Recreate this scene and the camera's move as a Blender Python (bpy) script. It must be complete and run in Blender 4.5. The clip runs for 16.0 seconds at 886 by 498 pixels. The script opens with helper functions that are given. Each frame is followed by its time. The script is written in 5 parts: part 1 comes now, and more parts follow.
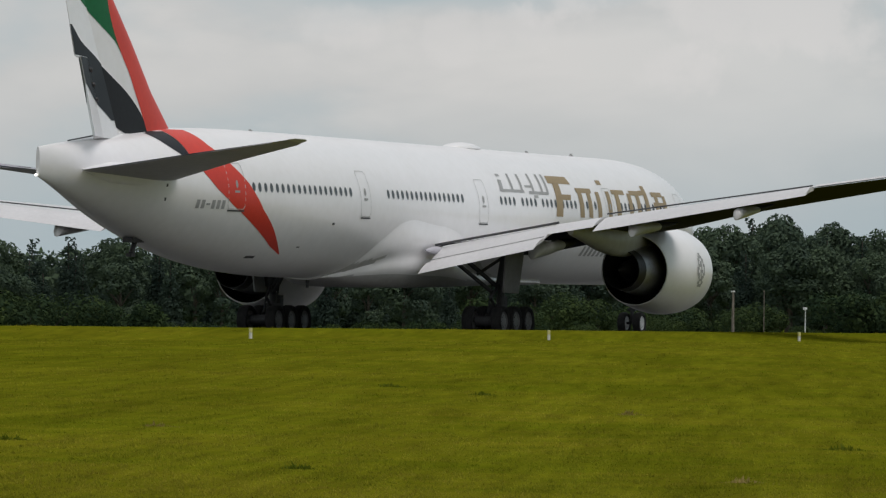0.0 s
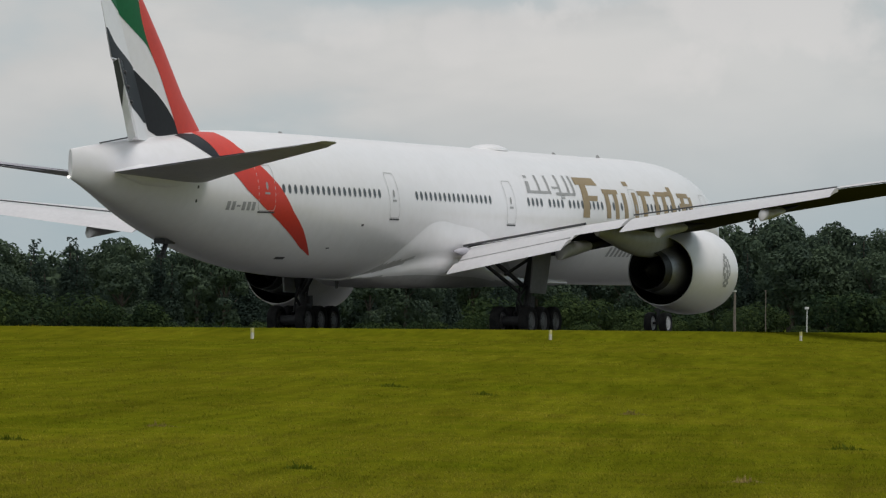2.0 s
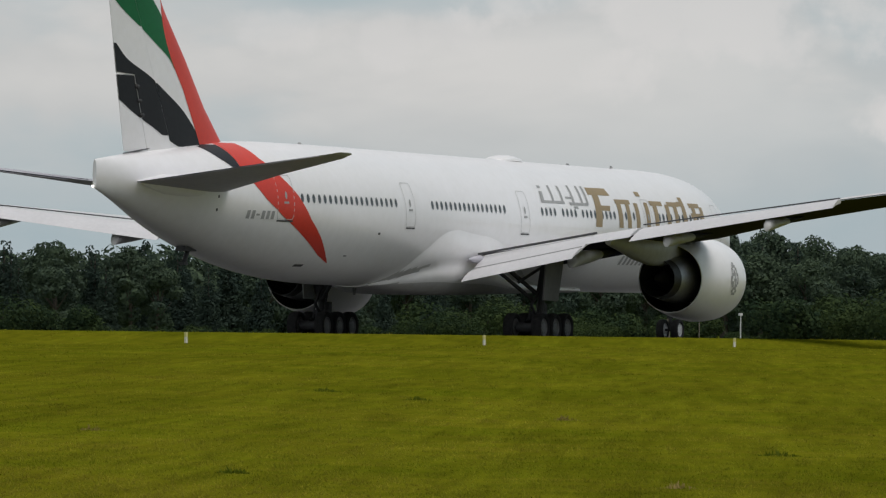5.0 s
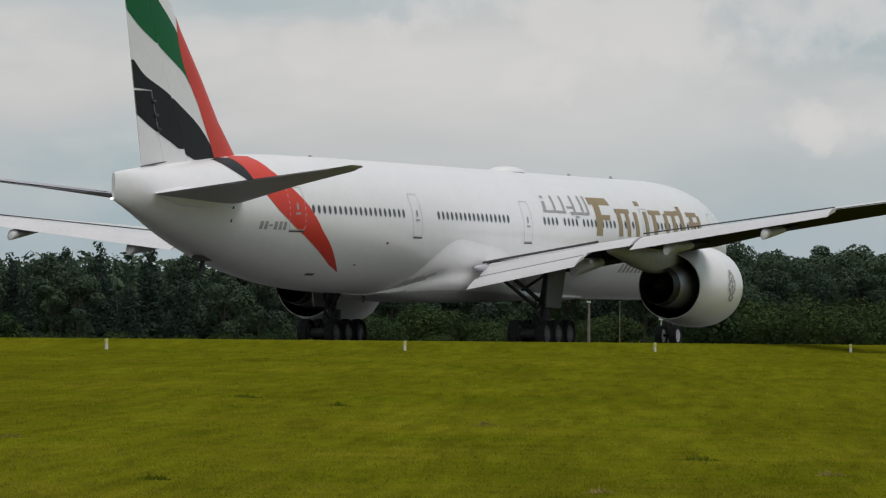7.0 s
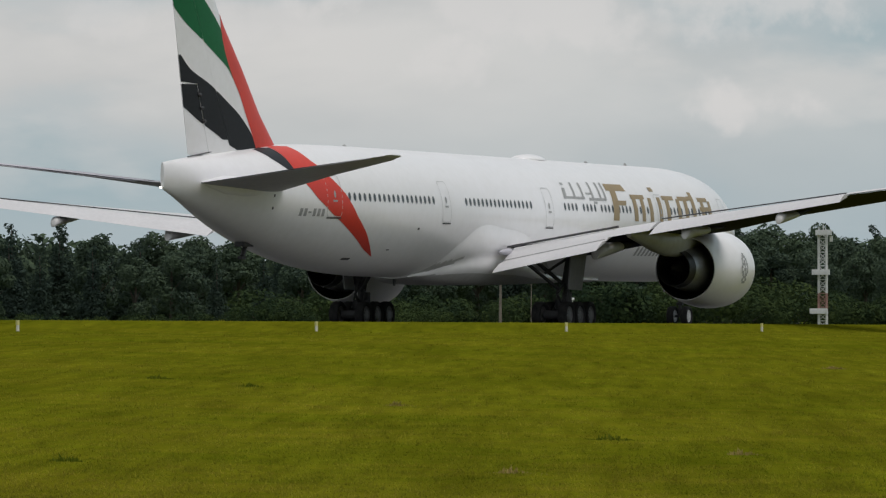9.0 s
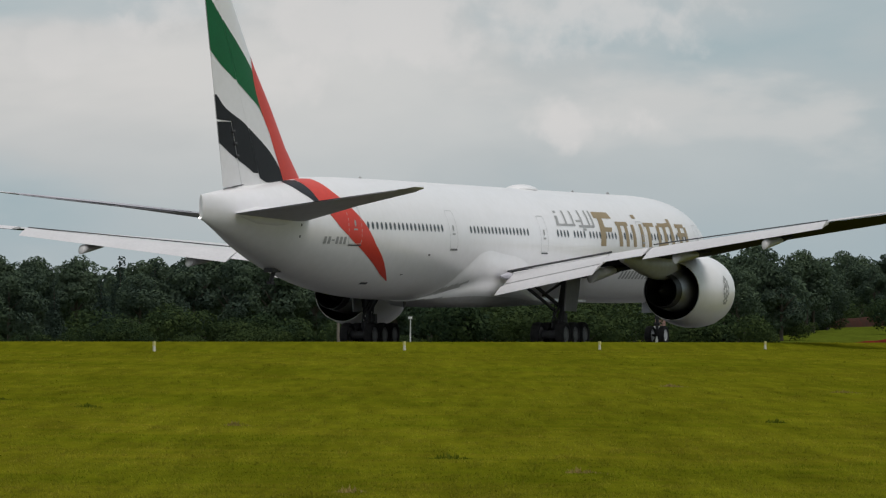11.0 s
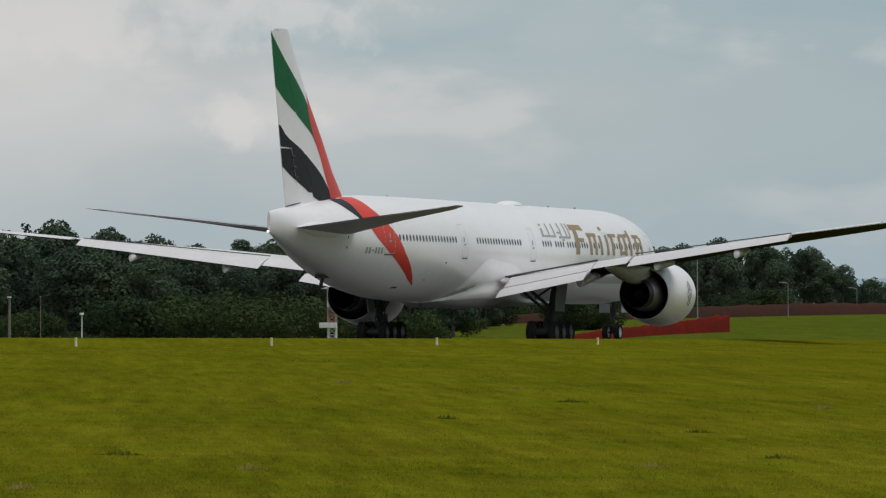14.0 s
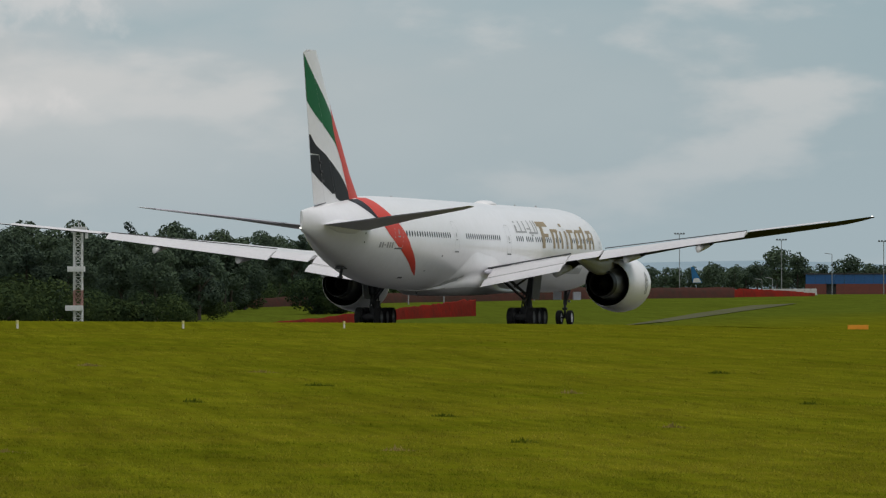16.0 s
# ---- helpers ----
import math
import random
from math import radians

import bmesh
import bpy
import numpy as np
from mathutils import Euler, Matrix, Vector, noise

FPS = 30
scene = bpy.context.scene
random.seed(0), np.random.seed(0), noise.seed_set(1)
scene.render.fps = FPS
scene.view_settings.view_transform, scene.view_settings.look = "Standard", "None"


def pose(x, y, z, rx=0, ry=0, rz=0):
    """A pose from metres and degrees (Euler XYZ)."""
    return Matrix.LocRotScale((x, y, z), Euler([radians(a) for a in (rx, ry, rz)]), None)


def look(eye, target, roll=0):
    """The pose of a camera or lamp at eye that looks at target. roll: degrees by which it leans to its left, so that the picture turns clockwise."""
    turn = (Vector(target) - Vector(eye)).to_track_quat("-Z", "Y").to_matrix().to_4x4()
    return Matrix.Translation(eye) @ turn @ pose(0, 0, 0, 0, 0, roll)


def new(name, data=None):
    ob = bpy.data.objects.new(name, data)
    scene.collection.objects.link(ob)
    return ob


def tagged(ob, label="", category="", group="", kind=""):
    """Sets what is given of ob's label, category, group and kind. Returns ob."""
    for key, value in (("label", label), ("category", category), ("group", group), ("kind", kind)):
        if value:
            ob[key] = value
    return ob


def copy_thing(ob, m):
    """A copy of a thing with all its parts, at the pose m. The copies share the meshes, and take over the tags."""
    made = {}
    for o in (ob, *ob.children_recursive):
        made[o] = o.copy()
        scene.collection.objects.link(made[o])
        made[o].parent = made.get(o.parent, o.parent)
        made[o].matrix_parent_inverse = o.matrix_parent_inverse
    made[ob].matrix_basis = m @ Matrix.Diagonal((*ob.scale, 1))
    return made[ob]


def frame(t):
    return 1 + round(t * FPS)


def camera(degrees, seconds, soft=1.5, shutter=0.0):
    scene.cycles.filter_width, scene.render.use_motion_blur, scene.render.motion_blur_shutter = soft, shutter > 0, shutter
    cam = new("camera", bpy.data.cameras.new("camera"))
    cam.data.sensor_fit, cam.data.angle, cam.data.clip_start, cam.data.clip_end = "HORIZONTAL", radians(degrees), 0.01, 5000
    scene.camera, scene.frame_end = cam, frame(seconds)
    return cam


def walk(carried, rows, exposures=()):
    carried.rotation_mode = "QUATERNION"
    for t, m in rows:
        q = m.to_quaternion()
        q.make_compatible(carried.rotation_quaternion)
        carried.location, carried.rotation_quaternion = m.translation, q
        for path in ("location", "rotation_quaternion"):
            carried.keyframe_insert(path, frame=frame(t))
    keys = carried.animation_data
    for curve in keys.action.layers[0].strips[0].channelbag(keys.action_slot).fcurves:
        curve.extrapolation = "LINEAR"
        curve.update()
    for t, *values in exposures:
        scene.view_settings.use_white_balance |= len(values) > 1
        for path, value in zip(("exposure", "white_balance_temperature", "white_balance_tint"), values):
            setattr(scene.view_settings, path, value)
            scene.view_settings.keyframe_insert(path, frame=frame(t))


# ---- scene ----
# ------------------------------------------------------------------ camera
HEADING = radians(63.1)                      # the runway's bearing, clockwise from north
ALONG = Vector((math.sin(HEADING), math.cos(HEADING), 0))
ACROSS = Vector((-math.cos(HEADING), math.sin(HEADING), 0))
EYE = (0.0, 0.0, -0.376)

cam = camera(7.735, 16.0, soft=1.25)


def gaze(pan, tilt, roll):
    a, b = radians(pan), radians(tilt)
    ahead = Vector((math.sin(a) * math.cos(b), math.cos(a) * math.cos(b), math.sin(b)))
    return look(EYE, Vector(EYE) + ahead * 100, roll)


CAMERA_ROWS = (  # seconds, pan, tilt, roll in degrees
    (0.0, 38.665, 0.827, 0.175),
    (0.5, 38.533, 0.877, 0.143),
    (1.0, 38.564, 0.801, 0.147),
    (1.5, 38.641, 0.819, 0.163),
    (2.0, 38.651, 0.826, 0.130),
    (2.5, 38.495, 0.811, -0.002),
    (3.0, 38.494, 0.854, -0.080),
    (3.5, 38.645, 0.858, 0.118),
    (4.0, 38.814, 0.865, 0.247),
    (4.5, 39.017, 0.849, 0.332),
    (5.0, 39.227, 0.872, 0.339),
    (7.5, 40.063, 0.892, 0.126),
    (8.0, 40.225, 0.839, 0.104),
    (8.5, 40.498, 0.796, -0.035),
    (9.0, 40.700, 0.752, -0.061),
    (11.5, 42.521, 0.925, -0.351),
    (12.0, 42.907, 0.890, -0.365),
    (12.5, 43.362, 0.874, -0.375),
    (13.0, 43.866, 0.864, -0.340),
    (13.5, 44.458, 0.804, -0.360),
    (14.0, 44.988, 0.866, -0.296),
    (14.5, 45.461, 0.845, -0.136),
    (15.0, 45.921, 0.806, -0.210),
    (15.5, 46.614, 0.751, -0.072),
    (16.0, 47.203, 0.715, -0.130),
)
PLANE_ROWS = (  # seconds, east, north, heading in degrees
    (0.0, 182.65, 232.42, 61.18),
    (0.5, 183.11, 232.66, 61.18),
    (1.0, 183.72, 233.00, 61.25),
    (1.5, 184.44, 233.38, 61.32),
    (2.0, 185.33, 233.85, 61.39),
    (2.5, 186.29, 234.35, 61.48),
    (3.0, 187.38, 234.90, 61.65),
    (3.5, 188.67, 235.56, 61.85),
    (4.0, 190.13, 236.32, 62.06),
    (4.5, 191.76, 237.14, 62.19),
    (5.0, 193.59, 238.08, 62.33),
    (7.5, 205.30, 243.93, 63.00),
    (8.0, 208.36, 245.51, 63.08),
    (8.5, 211.82, 247.29, 63.18),
    (9.0, 215.70, 249.29, 63.25),
    (11.5, 244.22, 264.39, 63.41),
    (12.0, 251.46, 267.95, 63.49),
    (12.5, 259.30, 271.72, 63.55),
    (13.0, 267.78, 275.84, 63.53),
    (13.5, 277.23, 280.52, 63.47),
    (14.0, 287.37, 285.55, 63.36),
    (14.5, 298.27, 291.00, 63.30),
    (15.0, 309.95, 296.90, 63.17),
    (15.5, 322.29, 303.13, 63.09),
    (16.0, 335.29, 309.70, 62.96),
)

walk(cam, [(t, gaze(a, b, c)) for t, a, b, c in CAMERA_ROWS])

# ------------------------------------------------------------------ sky and sun
SUN_AZIMUTH, SUN_HEIGHT = radians(150), radians(70)


def build_sky():
    world = bpy.data.worlds.new("overcast_sky")
    scene.world = world
    world.use_nodes = True
    nt = world.node_tree
    nt.nodes.clear()
    out = nt.nodes.new("ShaderNodeOutputWorld")
    bg = nt.nodes.new("ShaderNodeBackground")
    bg.inputs["Strength"].default_value = 1.0
    sky = nt.nodes.new("ShaderNodeTexSky")
    sky.sky_type, sky.sun_disc = 'NISHITA', False
    sky.sun_elevation, sky.sun_rotation = SUN_HEIGHT, SUN_AZIMUTH
    dim = nt.nodes.new("ShaderNodeMix")
    dim.data_type, dim.blend_type = 'RGBA', 'MULTIPLY'
    dim.inputs[0].default_value = 1.0
    dim.inputs[7].default_value = (0.09, 0.09, 0.09, 1)
    nt.links.new(sky.outputs[0], dim.inputs[6])
    co = nt.nodes.new("ShaderNodeTexCoord")
    mp = nt.nodes.new("ShaderNodeMapping")
    mp.inputs["Scale"].default_value = (13, 13, 36)
    nt.links.new(co.outputs["Generated"], mp.inputs["Vector"])
    cloud = nt.nodes.new("ShaderNodeTexNoise")
    cloud.inputs["Scale"].default_value = 1.0
    cloud.inputs["Detail"].default_value = 6
    cloud.inputs["Roughness"].default_value = 0.48
    cloud.inputs["Distortion"].default_value = 0.15
    nt.links.new(mp.outputs[0], cloud.inputs["Vector"])
    ramp = nt.nodes.new("ShaderNodeValToRGB")
    ramp.color_ramp.elements[0].position, ramp.color_ramp.elements[0].color = 0.36, (0.35, 0.45, 0.49, 1)
    ramp.color_ramp.elements[1].position, ramp.color_ramp.elements[1].color = 0.70, (0.66, 0.645, 0.635, 1)
    for at, c in ((0.47, (0.49, 0.53, 0.55, 1)), (0.55, (0.565, 0.565, 0.565, 1))):
        e = ramp.color_ramp.elements.new(at)
        e.color = c
    nt.links.new(cloud.outputs["Fac"], ramp.inputs[0])
    # brighter heaped clouds within the veil
    mp2 = nt.nodes.new("ShaderNodeMapping")
    mp2.inputs["Scale"].default_value = (27, 27, 70)
    nt.links.new(co.outputs["Generated"], mp2.inputs["Vector"])
    puff = nt.nodes.new("ShaderNodeTexNoise")
    puff.inputs["Scale"].default_value = 1.0
    puff.inputs["Detail"].default_value = 6
    puff.inputs["Roughness"].default_value = 0.5
    nt.links.new(mp2.outputs[0], puff.inputs["Vector"])
    lit = nt.nodes.new("ShaderNodeMapRange")
    lit.interpolation_type = 'SMOOTHSTEP'
    lit.inputs["From Min"].default_value, lit.inputs["From Max"].default_value = 0.52, 0.68
    lit.inputs["To Max"].default_value = 0.6
    nt.links.new(puff.outputs["Fac"], lit.inputs["Value"])
    heap = nt.nodes.new("ShaderNodeMix")
    heap.data_type = 'RGBA'
    heap.inputs[7].default_value = (0.66, 0.645, 0.635, 1)
    nt.links.new(lit.outputs[0], heap.inputs[0])
    mix = nt.nodes.new("ShaderNodeMix")
    mix.data_type = 'RGBA'
    mix.inputs[0].default_value = 0.9
    # the cloud thins towards the east-north-east
    sep = nt.nodes.new("ShaderNodeSeparateXYZ")
    nt.links.new(co.outputs["Generated"], sep.inputs[0])
    thin = nt.nodes.new("ShaderNodeMapRange")
    thin.interpolation_type = 'SMOOTHSTEP'
    thin.inputs["From Min"].default_value, thin.inputs["From Max"].default_value = 0.62, 0.80
    thin.inputs["To Max"].default_value = 0.93
    nt.links.new(sep.outputs["X"], thin.inputs["Value"])
    veil = nt.nodes.new("ShaderNodeMix")
    veil.data_type = 'RGBA'
    veil.inputs[7].default_value = (0.315, 0.415, 0.46, 1)
    nt.links.new(thin.outputs[0], veil.inputs[0])
    nt.links.new(ramp.outputs[0], veil.inputs[6])
    nt.links.new(dim.outputs[2], mix.inputs[6])
    nt.links.new(veil.outputs[2], heap.inputs[6])
    nt.links.new(heap.outputs[2], mix.inputs[7])
    # the low sky is a little darker and bluer than the veil above it
    low = nt.nodes.new("ShaderNodeMapRange")
    low.interpolation_type = 'SMOOTHSTEP'
    low.inputs["From Min"].default_value, low.inputs["From Max"].default_value = 0.010, 0.043
    low.inputs["To Min"].default_value, low.inputs["To Max"].default_value = 0.72, 0.0
    nt.links.new(sep.outputs["Z"], low.inputs["Value"])
    base = nt.nodes.new("ShaderNodeMix")
    base.data_type = 'RGBA'
    base.inputs[7].default_value = (0.36, 0.44, 0.478, 1)
    nt.links.new(low.outputs[0], base.inputs[0])
    nt.links.new(mix.outputs[2], base.inputs[6])
    # two heaped clouds that stand out, by bearing and height in radians
    bearing = nt.nodes.new("ShaderNodeMath")
    bearing.operation = 'ARCTAN2'
    nt.links.new(sep.outputs["X"], bearing.inputs[0])
    nt.links.new(sep.outputs["Y"], bearing.inputs[1])
    ragged = nt.nodes.new("ShaderNodeTexNoise")
    ragged.inputs["Scale"].default_value, ragged.inputs["Detail"].default_value = 75.0, 8
    ragged.inputs["Roughness"].default_value = 0.55
    nt.links.new(co.outputs["Generated"], ragged.inputs["Vector"])
    last = base.outputs[2]
    for az, el, wide, tall, amount in ((43.3, 2.05, 0.6, 0.24, 0.75), (40.45, 2.40, 0.6, 0.3, 0.55), (42.2, 2.95, 2.4, 0.42, 0.6), (38.6, 2.7, 1.2, 0.26, 0.4)):
        def apart(socket, centre, size):
            a = nt.nodes.new("ShaderNodeMath")
            a.operation = 'SUBTRACT'
            a.inputs[1].default_value = centre
            nt.links.new(socket, a.inputs[0])
            b = nt.nodes.new("ShaderNodeMath")
            b.operation = 'DIVIDE'
            b.inputs[1].default_value = size
            nt.links.new(a.outputs[0], b.inputs[0])
            c = nt.nodes.new("ShaderNodeMath")
            c.operation = 'POWER'
            c.inputs[1].default_value = 2.0
            nt.links.new(b.outputs[0], c.inputs[0])
            return c.outputs[0]
        both = nt.nodes.new("ShaderNodeMath")
        both.operation = 'ADD'
        nt.links.new(apart(bearing.outputs[0], radians(az), radians(wide)), both.inputs[0])
        nt.links.new(apart(sep.outputs["Z"], math.sin(radians(el)), radians(tall)), both.inputs[1])
        torn = nt.nodes.new("ShaderNodeMath")
        torn.operation = 'MULTIPLY_ADD'
        torn.inputs[1].default_value = 6.0
        nt.links.new(ragged.outputs["Fac"], torn.inputs[0])
        nt.links.new(both.outputs[0], torn.inputs[2])
        shape = nt.nodes.new("ShaderNodeMapRange")
        shape.interpolation_type = 'SMOOTHSTEP'
        shape.inputs["From Min"].default_value, shape.inputs["From Max"].default_value = 2.9, 4.1
        shape.inputs["To Min"].default_value, shape.inputs["To Max"].default_value = amount, 0.0
        nt.links.new(torn.outputs[0], shape.inputs["Value"])
        over = nt.nodes.new("ShaderNodeMix")
        over.data_type = 'RGBA'
        over.inputs[7].default_value = (0.665, 0.65, 0.64, 1)
        nt.links.new(shape.outputs[0], over.inputs[0])
        nt.links.new(last, over.inputs[6])
        last = over.outputs[2]
    nt.links.new(last, bg.inputs["Color"])
    nt.links.new(bg.outputs[0], out.inputs["Surface"])
    lamp = bpy.data.lights.new("sun", 'SUN')
    lamp.energy, lamp.angle, lamp.color = 1.55, radians(40), (1.0, 0.935, 0.905)
    ob = new("sun", lamp)
    d = Vector((math.sin(SUN_AZIMUTH) * math.cos(SUN_HEIGHT), math.cos(SUN_AZIMUTH) * math.cos(SUN_HEIGHT), math.sin(SUN_HEIGHT)))
    ob.matrix_world = look(d * 500, (0, 0, 0))


build_sky()
scene.view_settings.exposure = 0.0

# ------------------------------------------------------------------ materials


def material(name, colour, rough=0.5, metal=0.0, second=None, scale=2.0, fine=30.0, amount=0.5, bump=0.0, bump_scale=40.0, coat=0.0, spread=0.0, spec=0.5):
    """Principled, with two scales of colour variation between colour and second, roughness that follows, and a fine relief."""
    m = bpy.data.materials.new(name)
    m.use_nodes = True
    nt = m.node_tree
    b = nt.nodes["Principled BSDF"]
    b.inputs["Roughness"].default_value, b.inputs["Metallic"].default_value = rough, metal
    b.inputs["Coat Weight"].default_value = coat
    b.inputs["Specular IOR Level"].default_value = spec
    b.inputs["Base Color"].default_value = (*colour, 1)
    if second:
        co = nt.nodes.new("ShaderNodeTexCoord")
        n1, n2 = nt.nodes.new("ShaderNodeTexNoise"), nt.nodes.new("ShaderNodeTexNoise")
        n1.inputs["Scale"].default_value, n2.inputs["Scale"].default_value = scale, fine
        n1.inputs["Detail"].default_value, n2.inputs["Detail"].default_value = 4, 3
        add = nt.nodes.new("ShaderNodeMath")
        add.operation = 'ADD'
        for n in (n1, n2):
            nt.links.new(co.outputs["Object"], n.inputs["Vector"])
        nt.links.new(n1.outputs["Fac"], add.inputs[0])
        nt.links.new(n2.outputs["Fac"], add.inputs[1])
        rng = nt.nodes.new("ShaderNodeMapRange")
        rng.inputs["From Min"].default_value, rng.inputs["From Max"].default_value = 0.72, 1.28
        rng.inputs["To Max"].default_value = amount * 2
        nt.links.new(add.outputs[0], rng.inputs["Value"])
        fac = rng.outputs[0]
        if spread:
            info = nt.nodes.new("ShaderNodeObjectInfo")
            geo = nt.nodes.new("ShaderNodeNewGeometry")
            s1 = nt.nodes.new("ShaderNodeMath")
            s1.operation = 'MULTIPLY_ADD'
            s1.inputs[1].default_value = spread
            nt.links.new(info.outputs["Random"], s1.inputs[0])
            nt.links.new(fac, s1.inputs[2])
            s2 = nt.nodes.new("ShaderNodeMath")
            s2.operation = 'MULTIPLY_ADD'
            s2.inputs[1].default_value = spread * 0.6
            nt.links.new(geo.outputs["Random Per Island"], s2.inputs[0])
            nt.links.new(s1.outputs[0], s2.inputs[2])
            s3 = nt.nodes.new("ShaderNodeMath")
            s3.operation = 'SUBTRACT'
            s3.use_clamp = True
            s3.inputs[1].default_value = spread * 0.8
            nt.links.new(s2.outputs[0], s3.inputs[0])
            fac = s3.outputs[0]
        mx = nt.nodes.new("ShaderNodeMix")
        mx.data_type = 'RGBA'
        mx.inputs[6].default_value, mx.inputs[7].default_value = (*colour, 1), (*second, 1)
        nt.links.new(fac, mx.inputs[0])
        nt.links.new(mx.outputs[2], b.inputs["Base Color"])
    if bump:
        co = nt.nodes.new("ShaderNodeTexCoord")
        n = nt.nodes.new("ShaderNodeTexNoise")
        n.inputs["Scale"].default_value, n.inputs["Detail"].default_value = bump_scale, 4
        bp = nt.nodes.new("ShaderNodeBump")
        bp.inputs["Strength"].default_value, bp.inputs["Distance"].default_value = 0.8, bump
        nt.links.new(co.outputs["Object"], n.inputs["Vector"])
        nt.links.new(n.outputs["Fac"], bp.inputs["Height"])
        nt.links.new(bp.outputs[0], b.inputs["Normal"])
    return m


WHITE = material("white_paint", (0.86, 0.845, 0.85), 0.32, second=(0.79, 0.775, 0.77), scale=0.25, fine=2.5, amount=0.35, coat=0.3)
# grey paint of pylons and fairings; under the belly it paints in shade
BELLY = material("grey_paint_belly_shade", (0.56, 0.555, 0.55), 0.42, second=(0.46, 0.45, 0.44), scale=0.3, fine=3, amount=0.5)
WING_GREY = material("wing_grey_paint", (0.62, 0.63, 0.63), 0.38, second=(0.54, 0.55, 0.55), scale=0.35, fine=4, amount=0.5, spec=0.12)
TAIL_GREY = material("tailplane_grey_paint", (0.50, 0.49, 0.53), 0.5, second=(0.42, 0.41, 0.45), scale=0.35, fine=4, amount=0.5, spec=0.12)
FLAP_GREY = material("pale_flap_paint", (0.66, 0.655, 0.665), 0.5, second=(0.58, 0.575, 0.585), scale=0.5, fine=5, amount=0.4, spec=0.12)
# near-black colour that stands in for the shade under the wings
UNDER_SHADE = material("underside_shade", (0.085, 0.082, 0.105), 0.85, second=(0.075, 0.075, 0.085), scale=0.4, fine=5, amount=0.5, spec=0.0)
RED = material("red_paint", (0.66, 0.048, 0.026), 0.42, second=(0.58, 0.04, 0.024), scale=0.5, fine=5, amount=0.4, spec=0.3)
GREEN = material("green_paint", (0.004, 0.11, 0.035), 0.5, second=(0.005, 0.14, 0.045), scale=0.5, fine=5, amount=0.4, spec=0.25)
BLACK = material("black_paint", (0.010, 0.010, 0.013), 0.5, second=(0.018, 0.018, 0.022), scale=0.5, fine=5, amount=0.4, spec=0.25)
GOLD = material("gold_paint", (0.33, 0.235, 0.11), 0.4, second=(0.27, 0.19, 0.09), scale=1, fine=8, amount=0.4)
SEAL = material("dark_seal", (0.05, 0.05, 0.055), 0.6, second=(0.08, 0.08, 0.08), scale=3, fine=20)
LINE = material("panel_line_grey", (0.30, 0.30, 0.30), 0.5, second=(0.38, 0.38, 0.37), scale=2, fine=12)
PANE = material("window_pane", (0.05, 0.055, 0.06), 0.12, second=(0.08, 0.085, 0.09), scale=3, fine=15)
METAL = material("bare_metal", (0.42, 0.42, 0.43), 0.55, 0.6, second=(0.33, 0.33, 0.34), scale=1.5, fine=9)
DARKMETAL = material("burnt_metal", (0.06, 0.057, 0.055), 0.5, 0.6, second=(0.035, 0.033, 0.032), scale=2, fine=10)
CORE_METAL = material("core_cowl_metal", (0.46, 0.46, 0.465), 0.40, 0.75, second=(0.34, 0.34, 0.34), scale=1.5, fine=9)
DUCT = material("duct_lining", (0.012, 0.012, 0.013), 0.8, second=(0.008, 0.008, 0.008), scale=2, fine=10, spec=0.1)
RIM_WHITE = material("white_wheel_rim", (0.6, 0.6, 0.6), 0.45, second=(0.42, 0.42, 0.41), scale=6, fine=25)
STRUT = material("gear_grey", (0.05, 0.05, 0.053), 0.6, 0.2, second=(0.028, 0.028, 0.028), scale=3, fine=18)
RUBBER = material("tyre_rubber", (0.012, 0.012, 0.013), 0.8, second=(0.035, 0.034, 0.033), scale=4, fine=30, bump=0.004, bump_scale=30, spec=0.15)
HUB = material("wheel_hub", (0.16, 0.16, 0.16), 0.5, 0.3, second=(0.16, 0.155, 0.15), scale=6, fine=25)
FAINT = material("faint_panel_line", (0.52, 0.52, 0.51), 0.5, second=(0.46, 0.46, 0.45), scale=2, fine=12)
DOOR_GREY = material("gear_door_paint", (0.22, 0.22, 0.225), 0.5, second=(0.17, 0.17, 0.17), scale=1, fine=8)

# ------------------------------------------------------------------ building blocks


def mesh_of(name, verts, faces, mat, smooth=True):
    me = bpy.data.meshes.new(name)
    me.from_pydata([tuple(v) for v in verts], [], faces)
    me.materials.append(mat)
    bm = bmesh.new()
    bm.from_mesh(me)
    bmesh.ops.recalc_face_normals(bm, faces=bm.faces)
    bm.to_mesh(me)
    bm.free()
    if smooth:
        me.polygons.foreach_set("use_smooth", [True] * len(me.polygons))
        me.set_sharp_from_angle(angle=radians(38))
    return me


def piece(name, verts, faces, mat, parent=None, label="", smooth=True):
    ob = new(name, mesh_of(name, verts, faces, mat, smooth))
    if parent:
        ob.parent = parent
    return tagged(ob, label)


def loft(rings, closed=True, cap=True):
    """Vertices and faces through rings of equal count."""
    n = len(rings[0])
    verts = [v for r in rings for v in r]
    faces = []
    for i in range(len(rings) - 1):
        for j in range(n if closed else n - 1):
            k = (j + 1) % n
            faces.append((i * n + j, i * n + k, (i + 1) * n + k, (i + 1) * n + j))
    if cap and closed:
        faces.append(tuple(range(n - 1, -1, -1)))
        faces.append(tuple((len(rings) - 1) * n + j for j in range(n)))
    return verts, faces


def merged(*sets):
    verts, faces = [], []
    for v, f in sets:
        k = len(verts)
        verts += list(v)
        faces += [tuple(i + k for i in q) for q in f]
    return verts, faces


